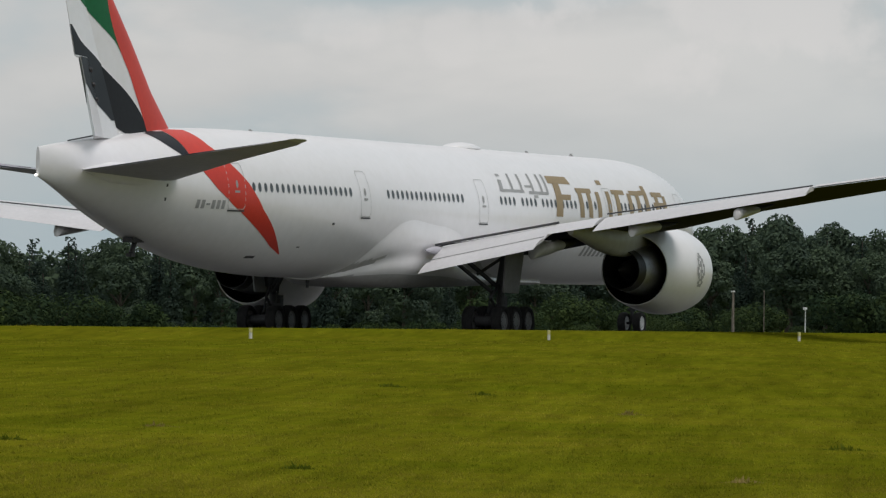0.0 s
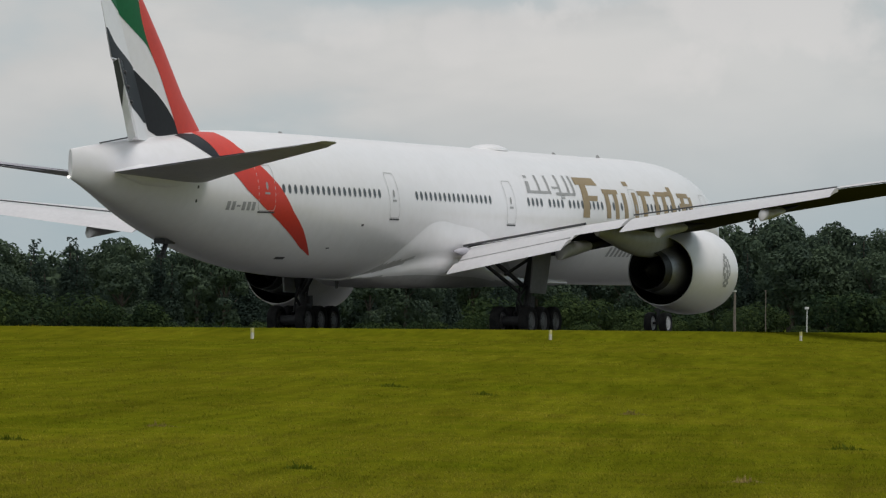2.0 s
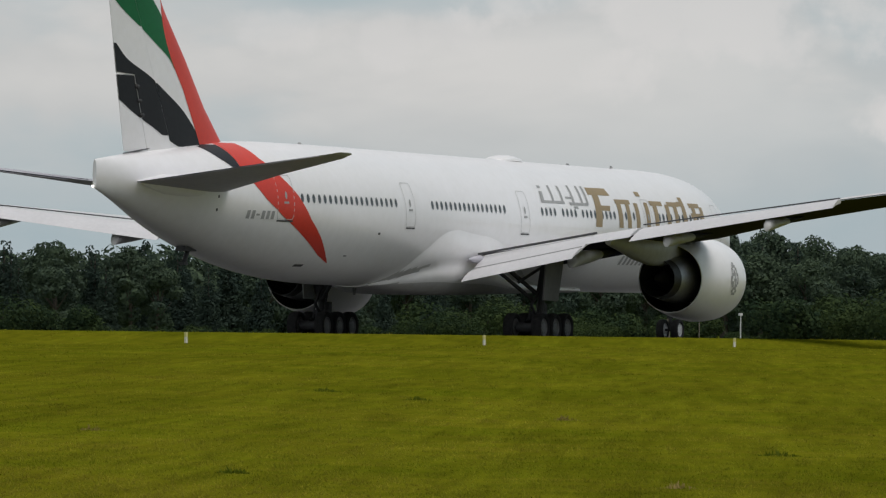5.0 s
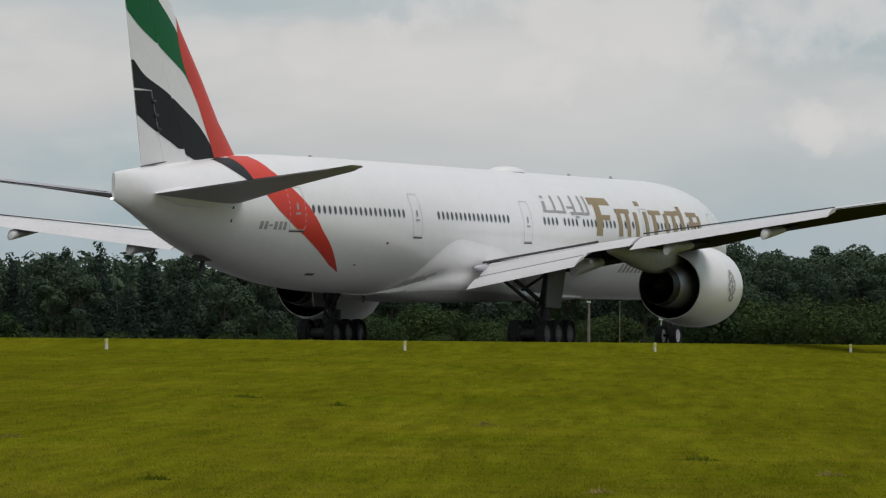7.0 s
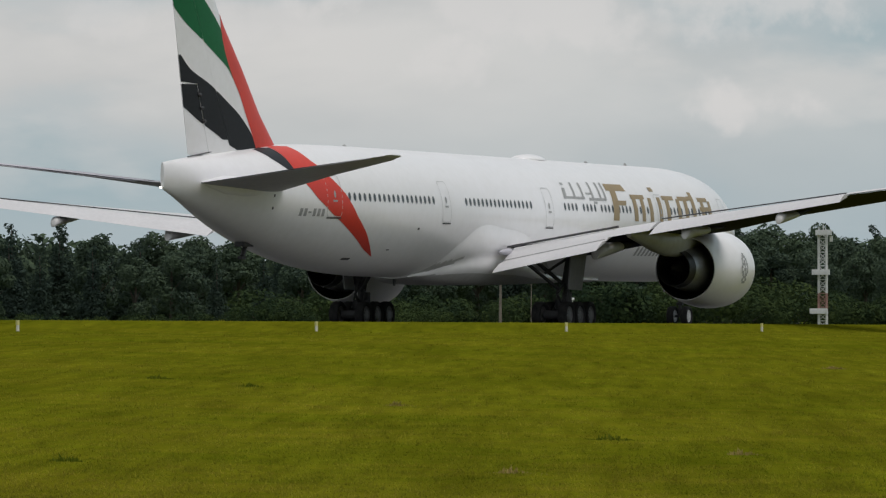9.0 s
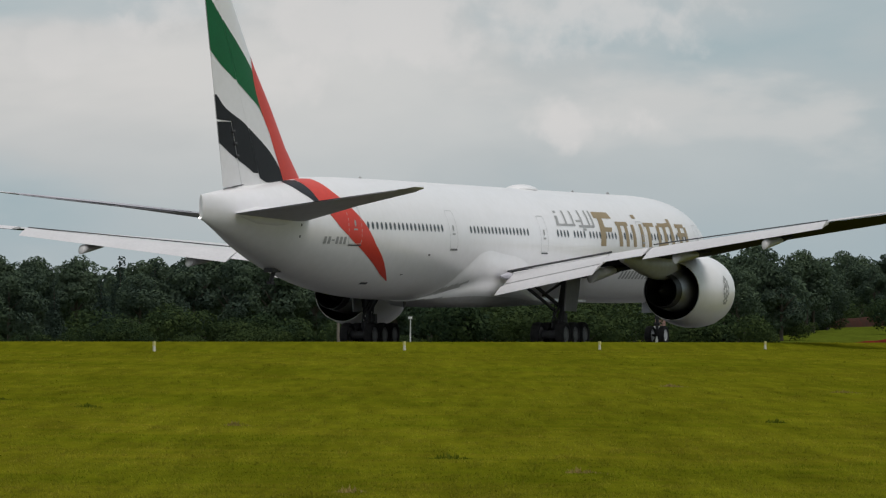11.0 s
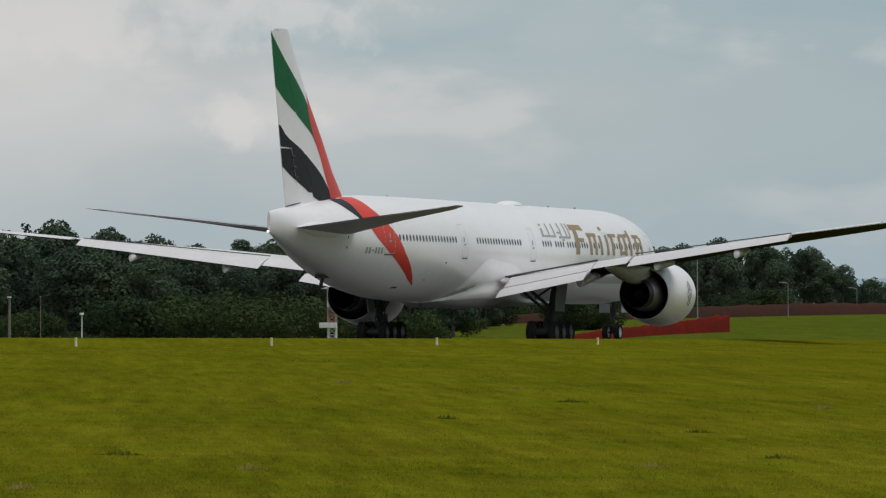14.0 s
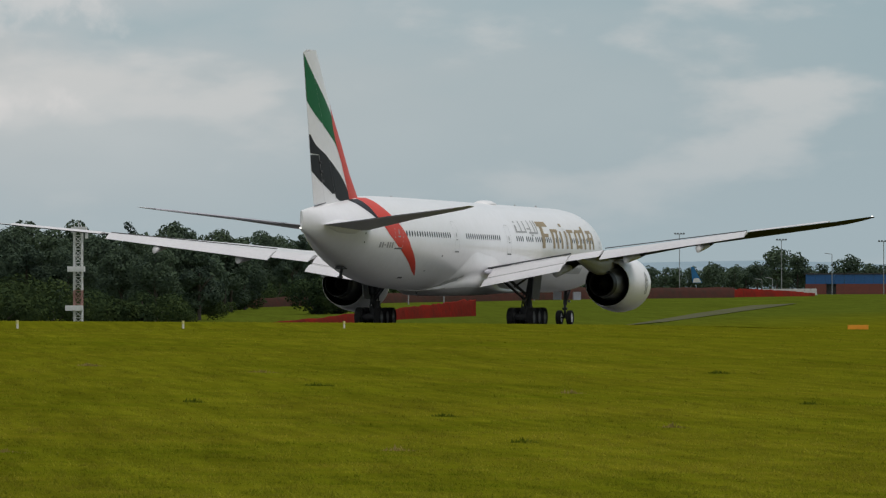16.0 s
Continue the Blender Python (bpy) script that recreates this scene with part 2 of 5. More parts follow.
def box(c, size, m=None, taper=1.0, bevel=0.12):
    """A block with chamfered upright edges."""
    x, y, z = (s / 2 for s in size)
    b = bevel * min(x, y)
    ring = [(-x + b, -y), (x - b, -y), (x, -y + b), (x, y - b), (x - b, y), (-x + b, y), (-x, y - b), (-x, -y + b)]
    rings = [[Vector((px * s, py * s, pz)) for px, py in ring] for pz, s in ((-z, 1.0), (z * 0.94, taper), (z, taper * 0.97))]
    v, f = loft(rings)
    return [(m @ p if m else p) + Vector(c) for p in v], f


def tube(a, b, r0, r1=None, n=10):
    a, b = Vector(a), Vector(b)
    r1 = r0 if r1 is None else r1
    q = (b - a).to_track_quat('Z', 'Y')
    rings = [[c + q @ Vector((r * math.cos(t * math.tau / n), r * math.sin(t * math.tau / n), 0)) for t in range(n)] for c, r in ((a, r0), (b, r1))]
    return loft(rings)


def spin(profile, centre, axis='x', n=40, closed=False):
    """Turn (along, radius) pairs about an axis through centre."""
    rings = []
    for a, r in profile:
        ring = []
        for k in range(n):
            t = k * math.tau / n
            p = (a, r * math.cos(t), r * math.sin(t)) if axis == 'x' else (r * math.cos(t), a, r * math.sin(t))
            ring.append(Vector(p) + Vector(centre))
        rings.append(ring)
    if closed:
        rings.append(rings[0])
    return loft(rings, cap=not closed)


def smooth_curve(xs, ys):
    """A monotone-ish cubic through the points."""
    xs, ys = np.array(xs, float), np.array(ys, float)
    slope = np.gradient(ys, xs)
    sec = np.diff(ys) / np.diff(xs)
    for i in range(1, len(xs) - 1):
        if sec[i - 1] * sec[i] <= 0:
            slope[i] = 0

    def at(x):
        x = min(max(x, xs[0]), xs[-1])
        i = min(int(np.searchsorted(xs, x, side="right")) - 1, len(xs) - 2)
        h = xs[i + 1] - xs[i]
        t = (x - xs[i]) / h
        return ((2 * t**3 - 3 * t**2 + 1) * ys[i] + (t**3 - 2 * t**2 + t) * h * slope[i]
                + (-2 * t**3 + 3 * t**2) * ys[i + 1] + (t**3 - t**2) * h * slope[i + 1])
    return at


# ------------------------------------------------------------------ the ground
# s runs along the runway, p across it, away from the eye
rise = smooth_curve((-5000, 200, 300, 400, 500, 616, 760, 921, 1250, 2000, 5000), (0.4, 0.02, -0.03, -0.12, -0.35, 0.9, 2.4, 4.3, 6.6, 9, 14))
verge = smooth_curve((-5000, 150, 250, 300, 350, 400, 490, 560, 5000), (0.20, 0.20, 0.18, 0.145, 0.10, 0.03, -0.25, -0.34, -0.34))


def ground_z(s, p):
    b = rise(s)
    c = verge(s)
    if p < 98:
        far = -0.29
        near = -1.95
        t = min(max((p - 8) / 90, 0), 1)
        z = near + (far - near) * (0.35 * t + 0.65 * t * t * (3 - 2 * t))
        return z + (b if s > 500 else 0) * min(max((p - 30) / 68, 0), 1)
    if p < 107:
        t = (p - 98) / 9
        return -0.29 + (c + 0.29) * t * t * (3 - 2 * t) + (b if s > 500 else 0)
    if p < 112:
        t = (p - 107) / 5
        top = c + (b if s > 500 else 0)
        return top + (b - 0.03 - top) * t * t * (3 - 2 * t)
    return b - 0.03


def spot(s, p, z=None):
    v = ALONG * s + ACROSS * p
    v.z = ground_z(s, p) if z is None else z
    return v


def polar(az, r, z=None):
    """A place by its bearing from the eye in degrees and its distance."""
    a = HEADING - radians(az)
    return spot(r * math.cos(a), r * math.sin(a), z)


GRASS_GROUND = material("mown_grass", (0.088, 0.100, 0.004), 0.95, second=(0.128, 0.122, 0.007), scale=0.09, fine=0.9, amount=0.45, bump=0.05, bump_scale=3.0, spec=0.0)
ASPHALT = material("runway_asphalt", (0.05, 0.05, 0.052), 0.85, second=(0.075, 0.073, 0.07), scale=0.1, fine=4, bump=0.01, bump_scale=20)


def swaths(mat, strength, wide, deep):
    """Broad soft swaths that mowing towards the runway has left in the grass."""
    nt = mat.node_tree
    b = nt.nodes["Principled BSDF"]
    old = b.inputs["Base Color"].links[0].from_socket
    co, mp, n = nt.nodes.new("ShaderNodeTexCoord"), nt.nodes.new("ShaderNodeMapping"), nt.nodes.new("ShaderNodeTexNoise")
    mp.vector_type = 'TEXTURE'
    mp.inputs["Rotation"].default_value = (0, 0, radians(-42))
    mp.inputs["Scale"].default_value = (wide, deep, 1)
    n.inputs["Scale"].default_value, n.inputs["Detail"].default_value = 1.0, 5
    n.inputs["Roughness"].default_value = 0.6
    rng = nt.nodes.new("ShaderNodeMapRange")
    rng.inputs["From Min"].default_value, rng.inputs["From Max"].default_value = 0.3, 0.7
    rng.inputs["To Min"].default_value, rng.inputs["To Max"].default_value = 1 - strength, 1 + strength
    mul = nt.nodes.new("ShaderNodeVectorMath")
    mul.operation = 'SCALE'
    nt.links.new(co.outputs["Object"], mp.inputs["Vector"])
    nt.links.new(mp.outputs[0], n.inputs["Vector"])
    nt.links.new(n.outputs["Fac"], rng.inputs["Value"])
    nt.links.new(old, mul.inputs[0])
    nt.links.new(rng.outputs[0], mul.inputs["Scale"])
    nt.links.new(mul.outputs[0], b.inputs["Base Color"])


def longer_grass(mat):
    """Beyond the runway the grass is left longer and greener."""
    nt = mat.node_tree
    b = nt.nodes["Principled BSDF"]
    old = b.inputs["Base Color"].links[0].from_socket
    co, dot, rng = nt.nodes.new("ShaderNodeTexCoord"), nt.nodes.new("ShaderNodeVectorMath"), nt.nodes.new("ShaderNodeMapRange")
    dot.operation = 'DOT_PRODUCT'
    dot.inputs[1].default_value = ACROSS
    nt.links.new(co.outputs["Object"], dot.inputs[0])
    nt.links.new(dot.outputs["Value"], rng.inputs["Value"])
    rng.inputs["From Min"].default_value, rng.inputs["From Max"].default_value = 118, 150
    rng.inputs["To Max"].default_value = 0.8
    mx = nt.nodes.new("ShaderNodeMix")
    mx.data_type = 'RGBA'
    mx.inputs[7].default_value = (0.066, 0.092, 0.012, 1)
    nt.links.new(rng.outputs[0], mx.inputs[0])
    nt.links.new(old, mx.inputs[6])
    nt.links.new(mx.outputs[2], b.inputs["Base Color"])


longer_grass(GRASS_GROUND)
swaths(GRASS_GROUND, 0.16, 2.0, 30)
swaths(GRASS_GROUND, 0.22, 0.35, 7)


def build_ground():
    ss = sorted(set(list(np.linspace(-4500, 0, 10)) + list(np.linspace(0, 700, 71)) + list(np.linspace(700, 1500, 33)) + list(np.linspace(1500, 4800, 15))))
    ps = sorted(set(list(np.linspace(-4500, -50, 10)) + list(np.linspace(-50, 96, 50)) + list(np.linspace(96, 114, 37)) + list(np.linspace(114, 400, 20)) + list(np.linspace(400, 4800, 14))))
    verts = [spot(s, p) for s in ss for p in ps]
    n = len(ps)
    faces = [(i * n + j, (i + 1) * n + j, (i + 1) * n + j + 1, i * n + j + 1) for i in range(len(ss) - 1) for j in range(n - 1)]
    tagged(piece("ground", verts, faces, GRASS_GROUND), "wide mown airfield grass, olive green with dry patches", "grass", kind="structure")
    verts, faces = [], []
    ss = list(np.linspace(-900, 505, 90))
    for s in ss:
        for p in (112.6, 118, 126, 134, 142):
            verts.append(spot(s, p, rise(s)))
    faces = [(i * 5 + j, (i + 1) * 5 + j, (i + 1) * 5 + j + 1, i * 5 + j + 1) for i in range(len(ss) - 1) for j in range(4)]
    tagged(piece("runway", verts, faces, ASPHALT), "grey asphalt runway with rubber-darkened surface", "runway", kind="structure")


build_ground()

# ------------------------------------------------------------------ the airliner
# stations: u metres aft of the nose, v metres to the right, w metres above the wheels' ground
def L(u, v, w):
    return Vector((37.1 - u, -v, w))


US = (0, 0.6, 1.5, 3, 5, 7, 9, 11, 15, 30, 47, 51.5, 55.7, 59.1, 62.5, 65.5, 67.6, 70, 71.6, 72.8)
half_width = smooth_curve(US, (0.05, 0.85, 1.45, 2.15, 2.68, 2.93, 3.05, 3.1, 3.1, 3.1, 3.1, 3.07, 2.93, 2.68, 2.28, 1.80, 1.40, 0.84, 0.42, 0.09))
crown = smooth_curve(US, (4.62, 5.5, 6.15, 7.15, 7.98, 8.36, 8.52, 8.58, 8.60, 8.69, 8.79, 8.81, 8.81, 8.76, 8.62, 8.38, 8.17, 7.93, 7.77, 7.64))
keel = smooth_curve(US, (4.45, 3.75, 3.3, 2.95, 2.68, 2.52, 2.43, 2.4, 2.4, 2.49, 2.52, 2.58, 2.80, 3.17, 3.76, 4.42, 4.97, 5.66, 6.10, 6.42))


def skin(u, w, off=0.0):
    """The right side of the fuselage at station u and height w."""
    t, k = crown(u), keel(u)
    c, h = (t + k) / 2, (t - k) / 2
    x = min(max((w - c) / h, -1), 1)
    v = half_width(u) * math.sqrt(max(1 - x * x, 0))
    nrm = Vector((v / half_width(u) ** 2, (w - c) / h ** 2)).normalized() if half_width(u) > 0.01 else Vector((1, 0))
    return L(u, v + off * nrm.x, w + off * nrm.y)


def mirrored(verts):
    return [Vector((v[0], -v[1], v[2])) for v in verts]


def skin_patch(name, rows, mat, parent, label="", nx=8, off=0.012, left=True):
    """A painted or fitted area of the skin: rows of (w, u fore, u aft)."""
    verts, faces = [], []
    for w, a, b in rows:
        for i in range(nx + 1):
            verts.append(skin(a + (b - a) * i / nx, w, off))
    n = nx + 1
    for r in range(len(rows) - 1):
        for i in range(nx):
            faces.append((r * n + i, r * n + i + 1, (r + 1) * n + i + 1, (r + 1) * n + i))
    if left:
        verts, faces = merged((verts, faces), (mirrored(verts), [tuple(reversed(f)) for f in faces]))
    return piece(name, verts, faces, mat, parent, label)


def rows_between(w0, w1, fore, aft, n=40):
    fw, fu = zip(*fore)
    aw, au = zip(*aft)
    return [(w, float(np.interp(w, fw, fu)), float(np.interp(w, aw, au))) for w in np.linspace(w0, w1, n)]


def aerofoil(n=12):
    """Chord fraction and half thickness, round the section from the trailing edge over the top."""
    up = [(0.5 * (1 + math.cos(math.pi * i / n))) for i in range(n + 1)]
    th = lambda c: 2.6 * (0.2969 * math.sqrt(c) - 0.126 * c - 0.3516 * c * c + 0.2843 * c**3 - 0.1030 * c**4) / 0.52
    return [(c, th(c) * 1.02) for c in up] + [(c, -th(c) * 0.85) for c in reversed(up[1:-1])]


FOIL = aerofoil()


def wing_rings(sections, side):
    """sections: v, leading edge u and w, trailing edge u and w, greatest thickness."""
    rings = []
    for v, ul, wl, ut, wt, th in sections:
        rings.append([L(ul + (ut - ul) * c, v * side, wl + (wt - wl) * c + h * th) for c, h in FOIL])
    return rings


def slab(a0, a1, b0, b1, th0, th1, side, bulge=0.06):
    """A flap: front edge a0-a1, rear edge b0-b1 (each u, v, w), with a rounded nose."""
    rings = []
    for a, b in ((a0, b0), (a1, b1)):
        a, b = Vector(a), Vector(b)
        ring = []
        for c, h in ((1, .1), (.7, .5), (.35, .85), (.12, .75), (0, .1), (.03, -.5), (.3, -.55), (.7, -.3), (1, -.1)):
            q = a.lerp(b, c)
            ring.append(L(q.x + 0, q.y * side, q.z + h * (th0 if c < .99 else th1) + bulge * math.sin(math.pi * c)))
        rings.append(ring)
    return loft(rings)


def shade_underside(ob):
    """Paints shade as near-black colour on the downward faces of a lifting surface."""
    ob.data.materials.append(UNDER_SHADE)
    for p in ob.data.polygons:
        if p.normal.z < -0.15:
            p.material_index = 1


def build_wheel(r, width, parent, at, rim=None):
    w = width / 2
    tyre = [(-w * .62, r * .62), (-w * .9, r * .72), (-w, r * .85), (-w * .85, r * .96), (-w * .5, r), (w * .5, r), (w * .85, r * .96), (w, r * .85), (w * .9, r * .72), (w * .62, r * .62)]
    hub = [(-w * .7, .05), (-w * .72, r * .3), (-w * .55, r * .42), (-w * .5, r * .52), (-w * .72, r * .62), (-w * .64, r * .645), (w * .64, r * .645), (w * .72, r * .62), (w * .5, r * .52), (w * .55, r * .42), (w * .72, r * .3), (w * .7, .05)]
    o = piece("wheel", *spin(tyre, at, 'y', 28, closed=True), RUBBER, parent, "worn black aircraft tyre")
    holes = [spin(hub, at, 'y', 24)]
    for side in (-1, 1):
        for k in range(8):
            a = k * math.tau / 8
            holes.append(tube(Vector(at) + Vector((math.cos(a) * r * .36, side * w * .5, math.sin(a) * r * .36)), Vector(at) + Vector((math.cos(a) * r * .36, side * w * .74, math.sin(a) * r * .36)), r * .07, n=6))
    piece("wheel_rim", *merged(*holes), rim or HUB, parent, "pale metal wheel rim")
    return o


# painted areas of the fin, by height: station where each begins (fore) and ends (aft)
FIN_LE = ((8.3, 60.1), (8.75, 60.7), (10.1, 62.35), (12.1, 64.25), (14.0, 66.25), (18.05, 69.7))
FIN_TE = ((7.9, 70.0), (18.05, 72.4))
FIN_HINGE = ((7.9, 65.95), (18.05, 71.5))
at_h = lambda table, w: float(np.interp(w, *zip(*table)))


def fin_skin(u, w, side, off=0.0):
    a, b = at_h(FIN_LE, w), at_h(FIN_TE, w)
    c = min(max((u - a) / (b - a), 0), 1)
    th = float(np.interp(w, (8, 18.05), (0.50, 0.17)))
    y = th * 5.2 * (0.2969 * math.sqrt(c) - 0.126 * c - 0.3516 * c * c + 0.2843 * c**3 - 0.1030 * c**4) / 0.52 + 0.008
    return L(u, side * (y + off), w)


def fin_area(rows, mat, name, parent, label="", off=0.012, n=10):
    sets = []
    for side in (1, -1):
        verts = [fin_skin(a + (b - a) * i / n, w, side, off) for w, a, b in rows for i in range(n + 1)]
        m = n + 1
        faces = [(r * m + i, r * m + i + 1, (r + 1) * m + i + 1, (r + 1) * m + i) for r in range(len(rows) - 1) for i in range(n)]
        sets.append((verts, faces))
    return piece(name, *merged(*sets), mat, parent, label)


def fin_solid(rows, mat, name, parent, label="", n=14):
    rings = []
    for w, a, b in rows:
        right = [fin_skin(a + (b - a) * i / n, w, 1) for i in range(n + 1)]
        lft = [fin_skin(b + (a - b) * i / n, w, -1) for i in range(n + 1)]
        rings.append(right + lft)
    return piece(name, *loft(rings), mat, parent, label)


def build_airliner():
    plane = tagged(new("airliner"), "white wide-body airliner with red, green and black tail on the runway", "airplane")
    # fuselage
    us = sorted(set(list(np.linspace(0, 3, 10)) + list(np.linspace(3, 12, 14)) + list(np.linspace(12, 48, 19)) + list(np.linspace(48, 72.8, 36))))
    rings = []
    for u in us:
        t, k, hw = crown(u), keel(u), half_width(u)
        rings.append([L(u, hw * math.sin(a), (t + k) / 2 + (t - k) / 2 * math.cos(a)) for a in (j * math.tau / 72 for j in range(72))])
    piece("fuselage", *loft(rings), WHITE, plane, "glossy white painted fuselage")
    # belly fairing between the wings
    # it hugs the body, proud of it below its upper seam, and runs out aft in a slanting seam
    seam = smooth_curve((20.5, 24, 29, 38, 43, 43.75, 44.75, 45.3, 46.2), (2.6, 2.7, 3.1, 5.15, 5.0, 4.6, 3.9, 3.3, 2.62))
    proud = smooth_curve((20.5, 24, 29, 36, 40, 43, 45, 46.2), (0.02, 0.02, 0.06, 0.40, 0.50, 0.36, 0.18, 0.02))
    hold = smooth_curve((20.5, 24, 29, 39, 43.5, 45, 46.2), (2.55, 2.6, 2.75, 3.6, 3.3, 2.9, 2.62))
    floor_ = smooth_curve((20.5, 24, 28, 40, 44, 46.2), (2.40, 2.38, 2.3, 2.18, 2.32, 2.50))
    rings = []
    for u in list(np.linspace(20.5, 40, 22)) + list(np.linspace(40.4, 46.2, 30)):
        half = []
        top_, low_ = seam(u), floor_(u)
        for k in range(19):
            w = top_ + (low_ - top_) * k / 18
            t = min(k / 18 * 1.7, 1)
            v = -skin(u, max(w, hold(u))).y + proud(u) * t * t * (3 - 2 * t) - 0.03 * (1 - t)
            v *= 1 - 0.30 * max(0.0, (k - 12) / 6) ** 2.4
            half.append((max(v, 0.02), w))
        half += [(half[-1][0] * .66, low_ - .03), (half[-1][0] * .33, low_ - .04)]
        rings.append([L(u, v, w) for v, w in half] + [L(u, -v, w) for v, w in reversed(half)])
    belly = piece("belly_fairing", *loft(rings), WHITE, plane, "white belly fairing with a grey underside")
    # shade under the belly is put in as grey on the downward faces
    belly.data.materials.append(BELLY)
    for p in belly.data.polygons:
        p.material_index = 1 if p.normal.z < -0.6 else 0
    # wings
    for side in (1, -1):
        sec = [(2.6, 22.9, 4.15, 38.0, 4.00, 0.95), (6.0, 25.4, 4.5, 38.3, 4.46, 0.78), (9.2, 27.8, 4.84, 38.7, 4.93, 0.62), (11.8, 29.7, 5.03, 39.6, 5.25, 0.5),
               (16, 32.7, 5.62, 41.3, 5.73, 0.34), (22.8, 37.6, 6.30, 43.7, 6.47, 0.22), (26.5, 40.3, 6.68, 45.3, 6.82, 0.17), (29.3, 42.4, 6.99, 46.4, 7.11, 0.12), (31.2, 45.2, 7.24, 47.5, 7.32, 0.08), (32.3, 47.4, 7.39, 48.2, 7.44, 0.04)]
        wing = piece("wing", *loft(wing_rings(sec, side)), WING_GREY, plane, "grey swept wing with flaps lowered")
        shade_underside(wing)
        piece("inboard_flap", *slab((38.1, 3.35, 3.93), (38.75, 9.05, 4.83), (39.75, 3.28, 3.28), (40.6, 9.1, 4.32), 0.20, 0.12, side), FLAP_GREY, wing, "lowered light grey flap")
        piece("aft_flap", *slab((39.78, 3.28, 3.24), (40.65, 9.1, 4.28), (40.95, 3.18, 2.75), (42.1, 9.15, 3.83), 0.10, 0.02, side), FLAP_GREY, wing)
        piece("flaperon", *slab((38.8, 9.25, 4.9), (39.65, 11.7, 5.2), (40.9, 9.3, 4.50), (41.6, 11.75, 4.82), 0.16, 0.02, side), FLAP_GREY, wing)
        piece("outboard_flap", *slab((39.7, 11.85, 5.2), (43.6, 22.7, 6.44), (42.0, 11.9, 4.62), (44.9, 22.75, 6.11), 0.16, 0.02, side), FLAP_GREY, wing, "lowered light grey flap")
        piece("aileron", *slab((43.9, 23.1, 6.55), (46.2, 29.0, 7.15), (45.2, 23.1, 6.46), (47.0, 29.0, 7.08), 0.08, 0.015, side, 0.0), FLAP_GREY, wing)
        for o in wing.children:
            shade_underside(o)
        piece("flap_joint", *tube(L(39.80, 3.3 * side, 3.37), L(40.66, 9.08 * side, 4.41), 0.022, n=6), LINE, wing, "dark joint between the flap panels")
        # flap gap seals, dark
        piece("gap_seal", *merged(tube(L(38.7, 3.1 * side, 4.06), L(38.9, 9.1 * side, 5.05), 0.06, n=6), tube(L(39.9, 11.8 * side, 5.42), L(43.8, 22.7 * side, 6.56), 0.035, n=6)), SEAL, wing, "dark gap above the flaps")
        # canoe fairings: the aft end droops with the flap and is cut off behind
        for v, u0, u1, w0, tip, r, deep in ((8.35, 34.0, 40.2, 4.45, 3.40, 0.40, 0.80), (13.9, 36.8, 42.4, 5.10, 4.38, 0.36, 0.66), (19.4, 39.6, 44.25, 5.85, 5.07, 0.29, 0.52)):
            rings = []
            for t in (0, .06, .15, .26, .38, .5, .62, .74, .84, .92, .97, 1.0):
                u = u0 + (u1 - u0) * t
                top_ = w0 + (tip + deep - w0) * t
                low_ = top_ - deep * (0.06 + 0.94 * t ** 0.75)
                if t > .93:
                    top_ -= deep * (0.35 if t < .99 else 0.78)
                wide_ = r * min(math.sin(math.pi * min(t * 0.62 + 0.05, 1)) ** 0.6, 1) * (1.0 if t < .93 else (.72 if t < .99 else .35))
                rings.append([L(u, (v + wide_ * math.sin(a)) * side, (top_ + low_) / 2 + (top_ - low_) / 2 * math.cos(a)) for a in (j * math.tau / 16 for j in range(16))])
            fairing = piece("flap_track_fairing", *loft(rings), BELLY, wing, "grey canoe-shaped fairing with a drooped tail")
            # the forward half is coloured dark for the wing's shade over it
            fairing.data.materials.append(UNDER_SHADE)
            for p in fairing.data.polygons:
                p.material_index = 1 if 37.1 - p.center.x < u0 + 0.5 * (u1 - u0) else 0
        piece("flap_root_fairing", *spin([(-1.3, .03), (-.7, .14), (0, .19), (.9, .17), (1.6, .05)], L(38.9, 3.25 * side, 3.80), 'x', 14), TAIL_GREY, wing, "small pointed fairing at the flap root")
        piece("wing_tip_light", *spin([(-.12, .01), (-.06, .05), (.06, .05), (.12, .01)], L(47.6, 32.15 * side, 7.44), 'x', 8), GLOW, wing, "small white wing tip light")
        # engine
        c = L(0, 9.65 * side, 3.0)
        ax = lambda u: 37.1 - u
        eng = piece("engine", *spin([(ax(25.3), 1.62), (ax(25.35), 1.72), (ax(25.6), 1.83), (ax(26.2), 1.94), (ax(27.1), 2.0), (ax(27.9), 2.0), (ax(28.9), 1.92), (ax(29.9), 1.78), (ax(30.9), 1.60), (ax(30.9), 1.56), (ax(29.6), 1.66), (ax(28.6), 1.68),
                                    (ax(27.3), 1.66), (ax(26.2), 1.61), (ax(25.6), 1.58)], (0, c.y, c.z), 'x', 64, closed=True), WHITE, plane, "big white engine nacelle")
        piece("fan_duct", *spin([(ax(28.5), 1.69), (ax(28.5), 0.9), (ax(28.45), 0.9), (ax(28.45), 1.69)], (0, c.y, c.z), 'x', 40, closed=True), DUCT, eng, "dark fan duct")
        piece("fan", *merged(spin([(ax(27.2), 1.62), (ax(27.2), 0.5), (ax(27.1), 0.5), (ax(27.1), 1.62)], (0, c.y, c.z), 'x', 40, closed=True), spin([(ax(26.3), 0.02), (ax(26.5), 0.22), (ax(27.1), 0.5)], (0, c.y, c.z), 'x', 24)), DARKMETAL, eng)
